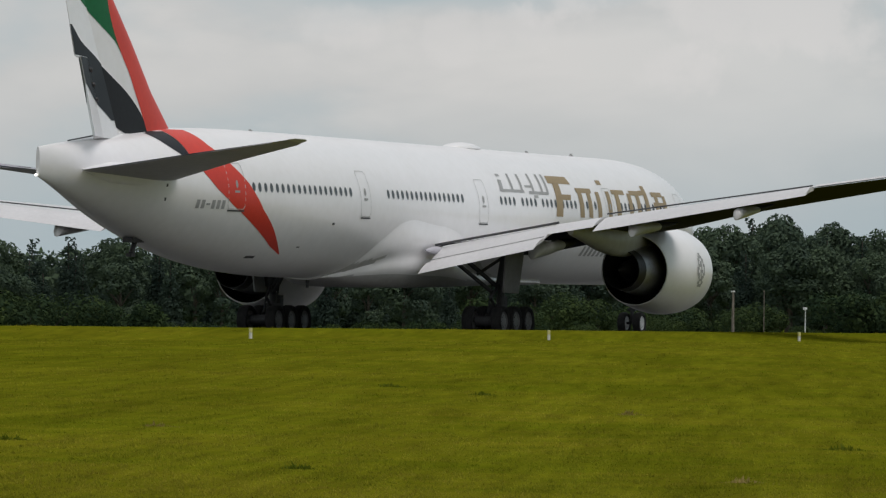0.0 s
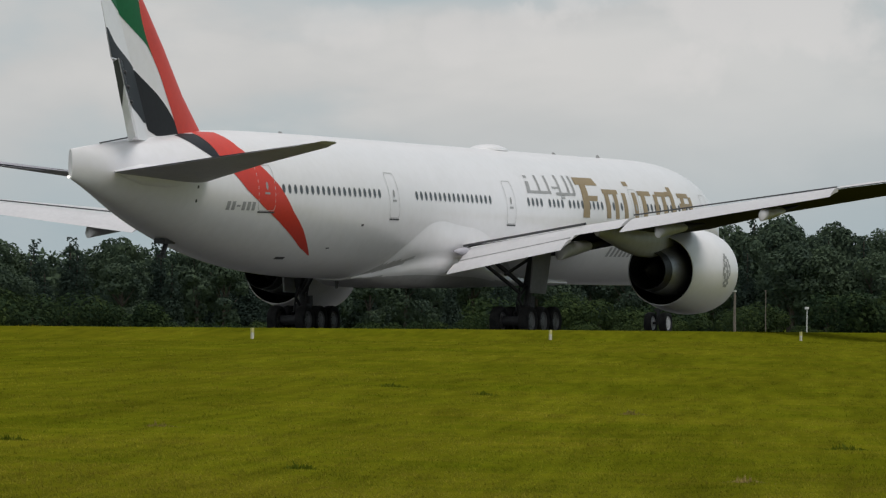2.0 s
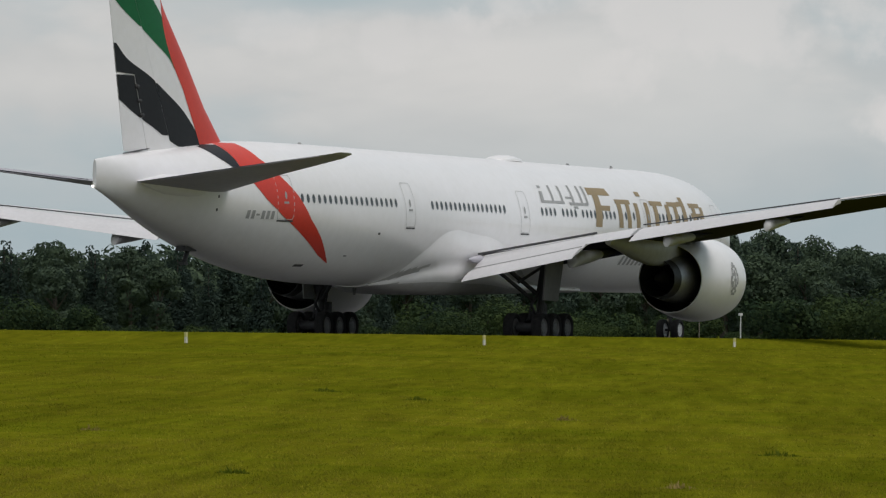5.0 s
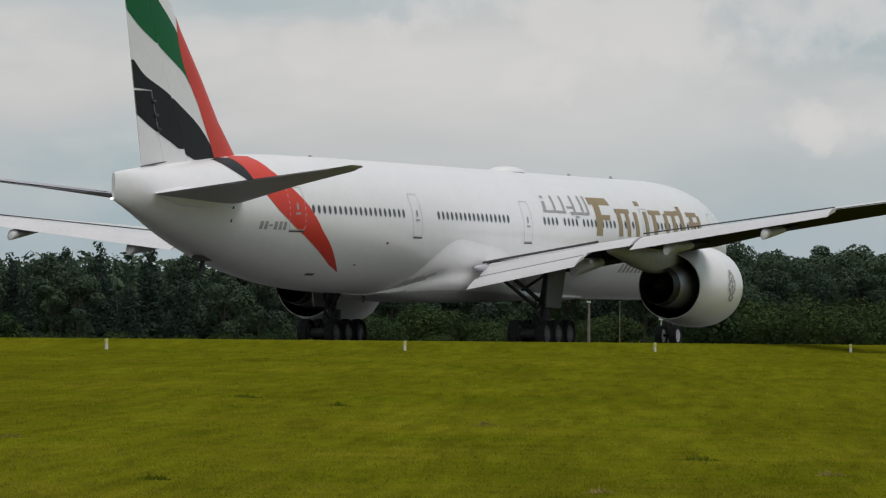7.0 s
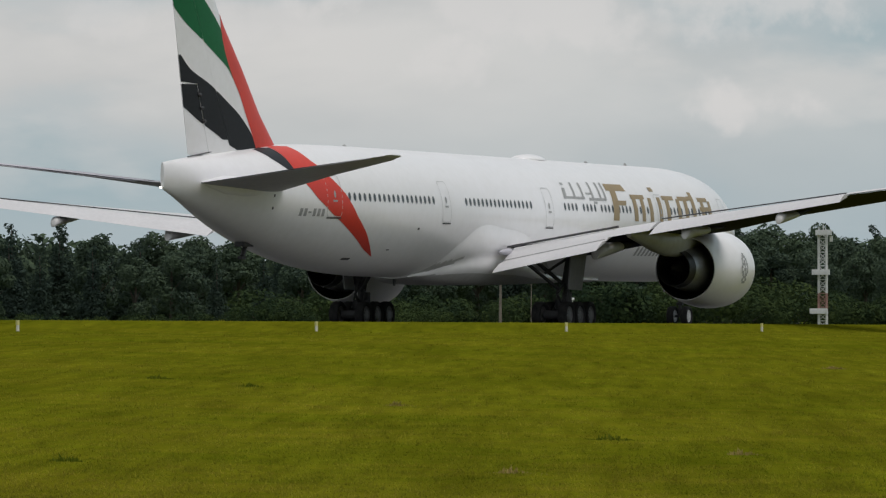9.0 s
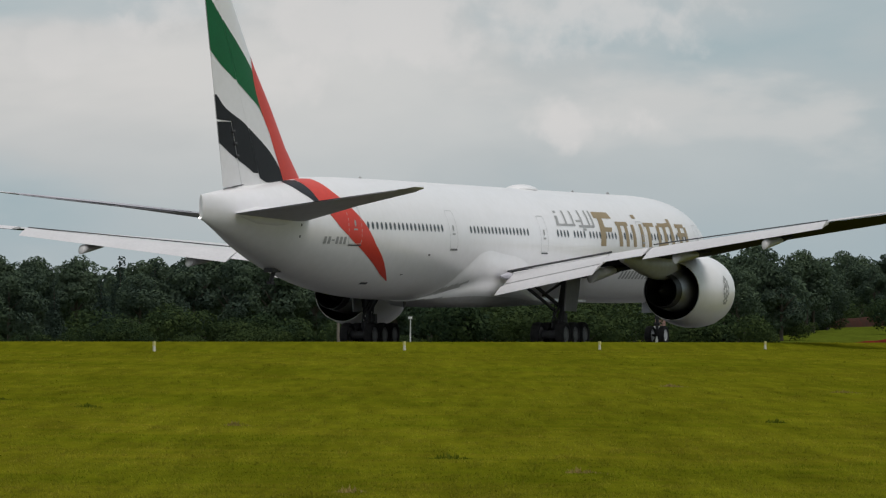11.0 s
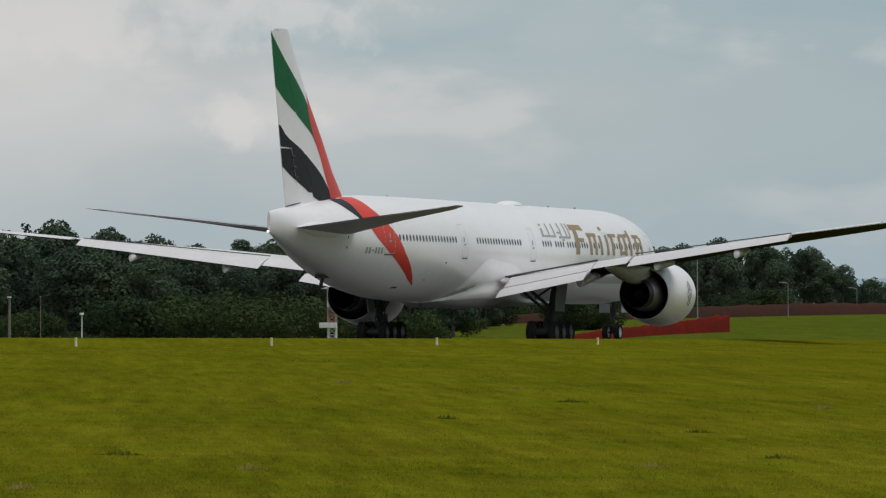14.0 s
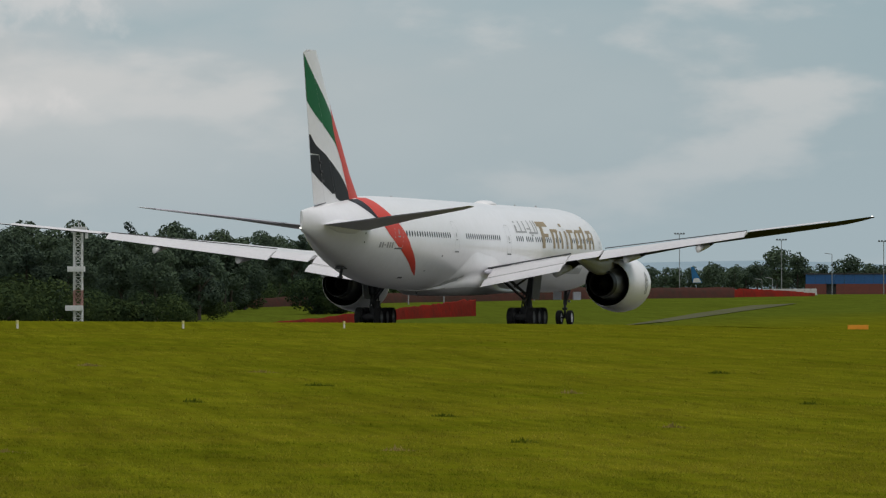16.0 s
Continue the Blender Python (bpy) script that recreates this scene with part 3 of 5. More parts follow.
        piece("duct_liner", *spin([(ax(28.5), 1.655), (ax(29.6), 1.635), (ax(30.88), 1.535), (ax(30.88), 1.55), (ax(29.6), 1.65), (ax(28.5), 1.67)], (0, c.y, c.z), 'x', 56, closed=True), DUCT, eng, "dark acoustic lining of the fan nozzle")
        piece("core_cowl", *spin([(ax(28.55), 1.12), (ax(29.4), 1.17), (ax(30.3), 1.15), (ax(31.2), 1.06), (ax(31.9), 0.97), (ax(31.9), 0.93), (ax(31), 0.95), (ax(29.6), 0.9)], (0, c.y, c.z), 'x', 40), CORE_METAL, eng, "bare metal core cowl")
        piece("exhaust_nozzle", *spin([(ax(31.6), 1.0), (ax(32.1), 0.94), (ax(32.6), 0.89), (ax(32.6), 0.86), (ax(32.0), 0.88), (ax(31.0), 0.90), (ax(30.0), 0.85), (ax(30.0), 0.88), (ax(31.0), 0.94)], (0, c.y, c.z), 'x', 36, closed=True), DARKMETAL, eng, "heat-darkened exhaust nozzle")
        piece("exhaust_cone", *spin([(ax(30.15), 0.6), (ax(31.2), 0.52), (ax(32.2), 0.30), (ax(32.9), 0.03)], (0, c.y, c.z), 'x', 24), DARKMETAL, eng)
        piece("turbine", *spin([(ax(30.2), 0.87), (ax(30.2), 0.4), (ax(30.12), 0.4), (ax(30.12), 0.87)], (0, c.y, c.z), 'x', 32, closed=True), DUCT, eng, "dark turbine outlet")
        rings = []
        for u, lo_, hi_, th in ((26.6, 4.75, 5.05, 0.12), (27.6, 4.55, 5.25, 0.24), (28.8, 4.2, 5.35, 0.30), (30.6, 3.72, 5.3, 0.36), (32.2, 3.58, 5.2, 0.46), (33.8, 3.62, 5.1, 0.52), (35.5, 3.85, 5.0, 0.50), (37.2, 4.2, 4.95, 0.38), (38.9, 4.5, 4.9, 0.15)):
            rings.append([L(u, (9.65 + th * math.sin(a)) * side, (lo_ + hi_) / 2 + (hi_ - lo_) / 2 * math.cos(a)) for a in (j * math.tau / 16 for j in range(16))])
        piece("pylon", *loft(rings), BELLY, eng, "pale grey engine pylon")
        # emblem on the cowl as plain bars
        design = ("...##...", "..####..", ".##..##.", ".#.##.#.", "##.####.", "#..#..##", "#.###..#", "##.#.###", ".###.##.", "..####..", ".##..##.", "..####..")
        emblem, at_, r = [], {}, 2.012
        for i, line in enumerate(design):
            for j, mark in enumerate(line):
                if mark == "#":
                    emblem.append(tuple(at_.setdefault(k, len(at_)) for k in ((i, j), (i, j + 1), (i + 1, j + 1), (i + 1, j))))
        points = []
        for i, j in at_:
            da = 0.42 - 0.066 * i
            points.append(Vector((ax(27.12 + 0.115 * j), -side * r * math.cos(da) + c.y, c.z + r * math.sin(da))))
        piece("cowl_emblem", points, emblem, LINE, eng, "dark emblem of plain bars", smooth=False)
        # tailplane
        sec = [(0.9, 62.9, 6.36, 70.6, 6.74, 0.36), (2.0, 63.9, 6.50, 70.9, 6.86, 0.32), (6, 66.9, 7.16, 71.6, 7.33, 0.22), (10.2, 70.1, 7.72, 72.2, 7.80, 0.13), (11.0, 71.2, 7.84, 72.5, 7.88, 0.07)]
        tp = piece("tailplane", *loft(wing_rings(sec, side)), TAIL_GREY, plane, "grey swept tailplane")
        piece("tip_cap", *loft(wing_rings([(10.75, 70.85, 7.80, 72.45, 7.86, 0.10), (11.05, 71.15, 7.85, 72.6, 7.89, 0.09), (11.2, 71.6, 7.88, 72.65, 7.90, 0.04)], side)), FLAP_GREY, tp, "pale tip of the tailplane")
        piece("root_fairing", *loft([[L(u, (v + r * .35 * math.sin(a)) * side, w + r * math.cos(a)) for a in (j * math.tau / 14 for j in range(14))] for u, v, w, r in ((63.6, 1.75, 6.35, .06), (65.2, 1.72, 6.5, .34), (67, 1.5, 6.62, .44), (68.6, 1.2, 6.68, .42), (69.6, .98, 6.72, .22), (70.3, .8, 6.75, .05))]), WHITE, tp, "white fairing round the tailplane root")
        piece("hinge_line", *tube(L(69.35, 2.0 * side, 6.86), L(71.3, 10.2 * side, 7.80), 0.02, n=5), SEAL, tp)
        piece("elevator", *slab((69.5, 2.2, 6.86), (71.5, 10.0, 7.76), (71.0, 2.2, 6.82), (72.3, 10.0, 7.74), 0.07, 0.01, side, 0.0), TAIL_GREY, tp)
        # main gear
        gv = 5.49 * side
        gear = piece("main_gear_strut", *merged(tube(L(37.1, gv, 0.75), L(37.0, gv + .15 * side, 2.3), 0.17), tube(L(37.0, gv + .15 * side, 2.2), L(36.9, gv + .5 * side, 4.4), 0.31), tube(L(37.2, gv, 2.2), L(38.4, gv - 1.7 * side, 3.9), 0.10),
                     tube(L(36.9, gv, 2.1), L(35.2, gv + .3 * side, 4.2), 0.11), tube(L(37.1, gv, 1.0), L(38.0, gv, 1.7), 0.07), tube(L(38.0, gv, 1.7), L(37.1, gv + .1 * side, 2.4), 0.07)), STRUT, plane, "dark metal landing gear leg")
        piece("truck_pivot", *merged(box(L(37.1, gv, 1.12), (0.8, 0.62, 0.62), bevel=.3), box(L(36.7, gv, 1.55), (0.45, 0.42, 0.5), bevel=.3), tube(L(37.6, gv - .3, 1.0), L(37.2, gv - .25, 2.3), .05, n=6), tube(L(37.7, gv + .3, 1.0), L(37.3, gv + .3, 2.2), .05, n=6)), STRUT, gear)
        piece("side_brace", *merged(tube(L(37.4, gv - .1 * side, 1.9), L(39.0, gv - 1.9 * side, 3.75), 0.09), tube(L(37.8, gv - .75 * side, 2.75), L(37.0, gv + .3 * side, 3.6), 0.07)), STRUT, gear)
        piece("bogie_beam", *box(L(37.1, gv, 0.70), (3.3, 0.3, 0.34)), STRUT, gear)
        piece("gear_door", *loft([[L(36.2, gv + .55 * side, 1.9), L(38.0, gv + .55 * side, 1.95), L(38.1, gv + .75 * side, 4.2), L(35.9, gv + .75 * side, 4.2)], [L(36.2, gv + .62 * side, 1.9), L(38.0, gv + .62 * side, 1.95), L(38.1, gv + .82 * side, 4.2), L(35.9, gv + .82 * side, 4.2)]]), DOOR_GREY, gear, "dark grey landing gear door", smooth=False)
        for d in (-1.46, 0, 1.46):
            piece("brake_unit", *tube(L(37.1 + d, gv - .45, .68), L(37.1 + d, gv + .45, .68), .24, n=14), STRUT, gear)
        for d in (-1.46, 0.0, 1.46):
            axle = piece("main_axle", *tube((0, -0.72, 0), (0, 0.72, 0), 0.10), STRUT, plane)
            axle.matrix_basis = Matrix.Translation(L(37.1 + d, gv, 0.67))
            axle["roll_radius"] = 0.67
            for k in (-0.70, 0.70):
                build_wheel(0.67, 0.50, axle, (0, k, 0))
            AXLES.append(axle)
    # nose gear
    gear = piece("nose_gear_strut", *merged(tube(L(5.9, 0, 0.5), L(5.8, 0, 1.6), 0.10), tube(L(5.8, 0, 1.5), L(5.5, 0, 2.9), 0.15), tube(L(5.75, 0, 1.6), L(4.2, 0, 2.7), 0.08), tube(L(5.85, .18, 1.2), L(5.85, -.18, 1.2), 0.09)), STRUT, plane, "nose landing gear leg")
    for side in (1, -1):
        piece("nose_gear_door", *box(L(5.2, 0.75 * side, 2.15), (2.2, 0.06, 0.6)), TAIL_GREY, gear)
    piece("taxi_light", *spin([(-.05, .02), (-.05, .1), (.05, .1), (.05, .02)], L(5.6, 0.25, 1.75), 'x', 12), METAL, gear)
    axle = piece("nose_axle", *tube((0, -0.4, 0), (0, 0.4, 0), 0.07), STRUT, plane)
    axle.matrix_basis = Matrix.Translation(L(5.9, 0, 0.54))
    axle["roll_radius"] = 0.60
    for k in (-0.40, 0.40):
        build_wheel(0.54, 0.40, axle, (0, k, 0), RIM_WHITE)
    AXLES.append(axle)
    # fin and rudder
    ws = sorted(set(list(np.linspace(8.2, 10.2, 9)) + list(np.linspace(10.2, 18.05, 30))))
    fin = fin_solid([(w, at_h(FIN_LE, w), at_h(FIN_HINGE, w)) for w in ws], WHITE, "fin", plane, "white fin with red, green and black bands")
    pivot = L(at_h(FIN_HINGE, 8.0), 0, 8.0)
    lean = (L(at_h(FIN_HINGE, 18.05), 0, 18.05) - pivot)
    hinge = Matrix.Translation(pivot) @ lean.to_track_quat('Z', 'Y').to_matrix().to_4x4()
    tab_fore = ((7.9, 68.1), (12.6, 69.95))
    green_up = ((11.7, 64.9), (13.0, 66.1), (13.81, 66.98), (14.28, 67.57), (15.16, 68.84), (16.15, 70.29), (17.08, 71.51), (17.84, 72.37))
    green_lo = ((11.49, 65.77), (12.09, 66.46), (12.68, 67.68), (13.37, 69.13), (14.01, 70.49), (14.71, 71.6))
    black_up = ((8.4, 63.3), (9.23, 64.18), (9.96, 65.29), (10.67, 66.8), (11.31, 68.24), (11.88, 69.87), (12.59, 70.95))
    black_lo = ((8.28, 65.29), (8.52, 66.18), (9.05, 67.61), (9.63, 69.25), (10.16, 70.43))
    red_in = ((8.3, 63.45), (8.46, 63.57), (9.17, 64.02), (10.03, 64.62), (10.89, 65.22), (11.49, 65.77), (12.58, 66.58), (13.99, 67.05), (14.6, 66.95))
    curved = {}
    for table in (green_up, green_lo, black_up, black_lo, red_in):
        curved[table] = smooth_curve(*zip(*table))
    edge_at = lambda table, w: 73.0 if w > table[-1][0] and table is not red_in else curved[table](w)
    green_fore = lambda w: max(edge_at(green_up, w), edge_at(red_in, w) if w < 14.6 else 0)
    bands = ((GREEN, "green_band", 11.55, 17.88, green_fore, lambda w: edge_at(green_lo, w)),
             (BLACK, "black_band", 8.35, 12.58, lambda w: max(edge_at(black_up, w), edge_at(red_in, w)), lambda w: edge_at(black_lo, w)),
             (RED, "red_band", 8.45, 14.6, lambda w: at_h(FIN_LE, w) + 0.03, lambda w: edge_at(red_in, w)))

    def painted(parent, lo_, hi_, w_from, w_to, off, shift=None):
        for mat, name, w0, w1, a, b in bands:
            rows = []
            for w in np.linspace(max(w0, w_from), min(w1, w_to), 60):
                x, y = max(a(w), lo_(w)), min(b(w), hi_(w))
                if y - x > 0.02:
                    rows.append((w, x, y))
            if len(rows) > 2:
                ob = fin_area(rows, mat, name, parent, off=off)
                if shift:
                    ob.data.transform(shift)

    painted(fin, lambda w: at_h(FIN_LE, w) + .02, lambda w: at_h(FIN_HINGE, w) - .005, 8.3, 18, 0.012)
    rud = fin_solid([(w, at_h(FIN_HINGE, w) + 0.008, (at_h(tab_fore, w) - 0.02) if w < 11.3 else at_h(FIN_TE, w)) for w in list(np.linspace(8.05, 11.28, 9)) + [11.31] + list(np.linspace(11.6, 17.9, 16))], WHITE, "rudder", plane, "white, black and green rudder")
    inv = hinge.inverted()
    rud.data.transform(inv)
    rud.matrix_basis = hinge
    painted(rud, lambda w: at_h(FIN_HINGE, w) + .01, lambda w: at_h(tab_fore, w) - .03 if w < 11.3 else at_h(FIN_TE, w), 8.8, 17.9, 0.012, inv)
    tpiv = L(at_h(tab_fore, 8.7), 0, 8.7)
    tl = L(at_h(tab_fore, 11.3), 0, 11.3) - tpiv
    th = Matrix.Translation(tpiv) @ tl.to_track_quat('Z', 'Y').to_matrix().to_4x4()
    tab = fin_solid([(w, at_h(tab_fore, w) + 0.01, at_h(FIN_TE, w)) for w in np.linspace(8.05, 11.27, 9)], WHITE, "rudder_tab", rud, "hinged tab of the rudder")
    tab.data.transform(th.inverted())
    tab.matrix_basis = inv @ th
    rows = []
    for w in np.linspace(9.2, 11.26, 30):
        a, b = at_h(tab_fore, w) + .02, min(edge_at(black_lo, w), at_h(FIN_TE, w))
        if b - a > .02:
            rows.append((w, a, b))
    ob = fin_area(rows, BLACK, "tab_black_area", rud, "black painted area of the tab", off=0.012)
    ob.data.transform(inv)
    # the painted area lies on the tab and swings with it
    verts = [inv.inverted() @ v.co for v in ob.data.vertices]
    polys = [tuple(p.vertices) for p in ob.data.polygons]
    bpy.data.objects.remove(ob)
    tv, tf = merged(([v.co.copy() for v in tab.data.vertices], [tuple(p.vertices) for p in tab.data.polygons]), ([th.inverted() @ v for v in verts], polys))
    nt_ = len(tab.data.polygons)
    tab.data = mesh_of("rudder_tab", tv, tf, WHITE)
    tab.data.materials.append(BLACK)
    tab.data.polygons.foreach_set("material_index", [0] * nt_ + [1] * (len(tf) - nt_))
    for w in (9.6, 10.2, 10.8):
        o = piece("tab_actuator", *spin([(-.16, .03), (-.1, .09), (.1, .09), (.16, .03)], fin_skin(at_h(tab_fore, w) - .05, w, 1, .02), 'x', 10), STRUT, rud)
        o.data.transform(inv)
    piece("rudder_foot_seal", *merged(tube(L(65.9, .16, crown(65.9) + .05), L(67.6, .22, crown(67.6) + .08), .035, n=6), tube(L(67.6, .22, crown(67.6) + .08), L(70.3, .12, crown(70.3) + .04), .03, n=6), tube(L(66.7, .1, crown(66.7) + .02), L(66.4, .1, crown(66.7) + .55), .02, n=5)), SEAL, fin, "dark gap under the rudder")
    MOVING.update(plane=plane, rudder=(rud, hinge), tab=(tab, inv @ th))
    # painted bands of the fuselage
    fore = ((3.5, 53.6), (3.8, 54.25), (4.21, 55.0), (4.55, 55.55), (5.34, 56.9), (6.43, 58.2), (7.33, 59.5), (8.0, 60.3), (8.55, 60.5), (8.72, 60.4))
    aft = ((3.5, 53.7), (3.84, 55.1), (4.60, 57.2), (5.47, 59.45), (6.17, 60.9), (6.9, 61.9), (7.6, 62.45), (8.3, 62.5), (8.6, 62.4))
    skin_patch("red_stripe", rows_between(3.5, 8.62, fore, aft, 50), RED, plane, "curved red stripe")
    skin_patch("black_stripe", rows_between(6.9, 8.5, ((6.9, 61.93), (7.6, 62.48), (8.3, 62.53), (8.5, 62.5)), ((6.9, 61.98), (7.3, 62.7), (7.9, 63.7), (8.3, 64.1), (8.5, 64.2)), 16), BLACK, plane, "curved black stripe")
    # doors
    for a, b, lo_, hi_ in ((58.55, 60.0, 5.33, 7.28), (46.05, 47.15, 5.2, 7.2), (32.4, 33.5, 5.12, 7.1), (16.3, 17.4, 5.05, 7.0), (6.2, 7.3, 5.0, 6.9)):
        for side in (1, -1):
            strips = []
            outer = [(a + .10, lo_), (b - .10, lo_), (b, lo_ + .14), (b, hi_ - .14), (b - .10, hi_), (a + .10, hi_), (a, hi_ - .14), (a, lo_ + .14)]
            dense = []
            for i in range(8):
                p, q = outer[i], outer[(i + 1) % 8]
                for k in range(6):
                    dense.append((p[0] + (q[0] - p[0]) * k / 6, p[1] + (q[1] - p[1]) * k / 6))
            mid = ((a + b) / 2, (lo_ + hi_) / 2)
            ring_a = [skin(u, w, .014) for u, w in dense]
            ring_b = [skin(mid[0] + (u - mid[0]) * .945, mid[1] + (w - mid[1]) * .972, .014) for u, w in dense]
            v, f = loft([ring_a, ring_b], cap=False)
            piece("door_outline", v if side > 0 else mirrored(v), f, FAINT, plane, "cabin door outlined in pale grey")
            v = [skin(a + .05, lo_ - .02, .03), skin(b - .02, lo_ - .02, .03), skin(b - .02, lo_ - .09, .03), skin(a + .05, lo_ - .09, .03)]
            piece("door_sill", v if side > 0 else mirrored(v), [(0, 1, 2, 3)], SEAL, plane, "dark door sill", smooth=False)
            wv = [skin(mid[0] + .10 * math.cos(k * math.tau / 12), mid[1] + .08 + .17 * math.sin(k * math.tau / 12), .02) for k in range(12)]
            piece("door_window", wv if side > 0 else mirrored(wv), [tuple(range(12))], LINE, plane, smooth=False)
            wv = [skin(mid[0] - .22 + dx, mid[1] - .28 + dz, .02) for dx, dz in ((0, 0), (.42, 0), (.42, .09), (0, .09))]
            piece("door_handle", wv if side > 0 else mirrored(wv), [(0, 1, 2, 3)], LINE, plane, smooth=False)
    # cabin windows
    runs = [(58.35, 20), (44.0, 17), (30.75, 4), (28.1, 4), (25.55, 4), (23.0, 4), (20.4, 5), (15.3, 4), (12.6, 7)]
    for start, count in runs:
        for k in range(count):
            u = start - 0.535 * k
            w = 6.14 + 0.0042 * max(u - 22, 0)
            for side in (1, -1):
                outer = [skin(u + .155 * math.cos(j * math.tau / 12), w + .215 * math.sin(j * math.tau / 12), .012) for j in range(12)]
                inner = [skin(u + .125 * math.cos(j * math.tau / 12), w + .185 * math.sin(j * math.tau / 12), .004) for j in range(12)]
                v, f = loft([outer, inner], cap=False)
                f.append(tuple(range(12, 24)))
                o = piece("cabin_window", v if side > 0 else mirrored(v), f, LINE, plane, smooth=False)
                o.data.materials.append(PANE)
                o.data.polygons[len(f) - 1].material_index = 1
    build_markings(plane)
    # roof and tail fittings
    rings = []
    for i in range(15):
        t = i / 14
        hgt = 0.30 * math.sin(math.pi * t) ** 0.5 + 0.01
        u = 26.6 + 3.3 * t
        rings.append([L(u, 0.72 * math.cos(a) * (0.25 + 0.75 * math.sin(math.pi * t) ** 0.5), crown(u) - .06 + hgt * math.sin(a)) for a in (math.pi * j / 12 for j in range(13))])
    piece("satellite_dome", *loft(rings, closed=True), WHITE, plane, "white satellite dome on the roof")
    for u, h in ((14.2, .14), (20.0, .10), (52.0, .08)):
        piece("blade_antenna", *loft([[L(u - .25, -.02, crown(u) - .02), L(u - .25, .02, crown(u) - .02), L(u + .25, .02, crown(u) - .02), L(u + .25, -.02, crown(u) - .02)], [L(u, -.01, crown(u) + h), L(u, .01, crown(u) + h), L(u + .2, .01, crown(u) + h), L(u + .2, -.01, crown(u) + h)]]), LINE, plane)
    piece("belly_antenna", *loft([[L(45.6, -.03, 2.6), L(45.6, .03, 2.6), L(46.0, .03, 2.6), L(46.0, -.03, 2.6)], [L(45.8, -.015, 2.1), L(45.8, .015, 2.1), L(46.0, .015, 2.1), L(46.0, -.015, 2.1)]]), SEAL, plane)
    piece("tail_skid", *merged(box(L(63.8, 0, keel(63.8) - .03), (1.1, .5, .22)), tube(L(63.6, 0, keel(63.6)), L(64.0, 0, keel(63.8) - .6), .11), box(L(64.05, 0, keel(63.8) - .66), (.4, .26, .14))), STRUT, plane, "dark tail skid")
    piece("tail_light", *spin([(-.10, .02), (-.05, .05), (.02, .05), (.06, .02)], L(72.95, 0, 6.5), 'x', 10), GLOW, plane, "small glowing white tail light")
    for u, w, a, b in ((55.5, 3.42, .75, .10), (52.3, 3.85, .3, .05), (49.8, 4.9, .25, .1), (64.6, 6.3, .12, .7)):
        piece("access_panel", [skin(u, w, .015), skin(u + a, w, .015), skin(u + a, w - b, .015), skin(u, w - b, .015)], [(0, 1, 2, 3)], SEAL, plane, smooth=False)
    return plane


def build_markings(plane):
    """The fuselage writing as plain strokes in its colours."""
    def strokes(name, mat, list_, label):
        sets = []
        for w0, w1, a0, b0, a1, b1 in list_:
            rows = [(w0 + (w1 - w0) * i / 6, a0 + (a1 - a0) * i / 6, b0 + (b1 - b0) * i / 6) for i in range(7)]
            verts = [skin(a + (b - a) * i / 4, w, .014) for w, a, b in rows for i in range(5)]
            faces = [(r * 5 + i, r * 5 + i + 1, (r + 1) * 5 + i + 1, (r + 1) * 5 + i) for r in range(6) for i in range(4)]
            sets.append((verts, faces))
        whole = piece(name, *sets[0], mat, plane, label)
        for q in sets[1:]:
            piece("stroke", *q, mat, whole)

    gold = [(5.55, 7.2, 23.15, 24.0, 22.75, 23.55), (7.1, 7.45, 21.2, 24.1, 21.4, 24.0), (6.35, 6.6, 21.9, 23.3, 21.7, 23.2)]
    for u, wid, top in ((20.9, .55, 6.85), (19.75, .5, 6.8), (18.55, .5, 6.8), (17.15, .5, 6.85), (16.0, .55, 6.85), (14.3, .5, 6.8), (13.2, .5, 6.8), (12.0, .5, 7.2), (10.6, .5, 6.8), (9.4, .45, 6.75)):
        gold.append((5.55, top, u - wid, u, u - wid - .12, u - .12))
    for a, b, w in ((18.9, 20.9, 6.72), (14.5, 16.2, 6.72), (12.3, 13.8, 6.72), (9.2, 10.8, 6.70), (9.2, 10.8, 6.2), (12.6, 13.9, 5.6), (17.0, 17.6, 7.15), (11.4, 12.4, 6.75)):
        gold.append((w, w + .22, a, b, a, b))
    strokes("gold_title", GOLD, gold, "gold painted title drawn as plain strokes")
    arab = [(6.60, 6.72, 27.6, 30.6, 27.6, 30.6), (6.62, 7.15, 30.2, 30.6, 30.0, 30.4), (6.62, 7.45, 28.9, 29.15, 28.7, 28.95), (6.62, 7.45, 27.7, 27.95, 27.5, 27.75), (6.55, 6.68, 24.6, 27.0, 24.6, 27.0), (6.6, 7.5, 26.3, 26.55, 26.1, 26.35),
            (6.6, 7.5, 25.2, 25.45, 25.0, 25.25), (6.6, 7.5, 24.5, 24.75, 24.3, 24.55), (7.3, 7.42, 29.9, 30.3, 29.9, 30.3), (6.38, 6.5, 26.0, 26.5, 26.0, 26.5), (6.85, 6.95, 26.5, 27.3, 26.5, 27.3)]
    strokes("curved_script", LINE, arab, "grey script drawn as plain strokes")
    reg = []
    for k in range(6):
        u = 62.45 - k * .39
        reg.append((5.47, 5.55, u - .28, u, u - .30, u - .02) if k == 2 else (5.33, 5.69, u - .27, u - .02, u - .31, u - .06))
    strokes("registration_bars", LINE, reg, "dark bars of the registration")
    web = [(3.75, 4.2, u - .3, u, u - .42, u - .14) for u in np.arange(19.8, 12, -.55)]
    strokes("web_bars", LINE, web, "grey slanted bars low on the side")


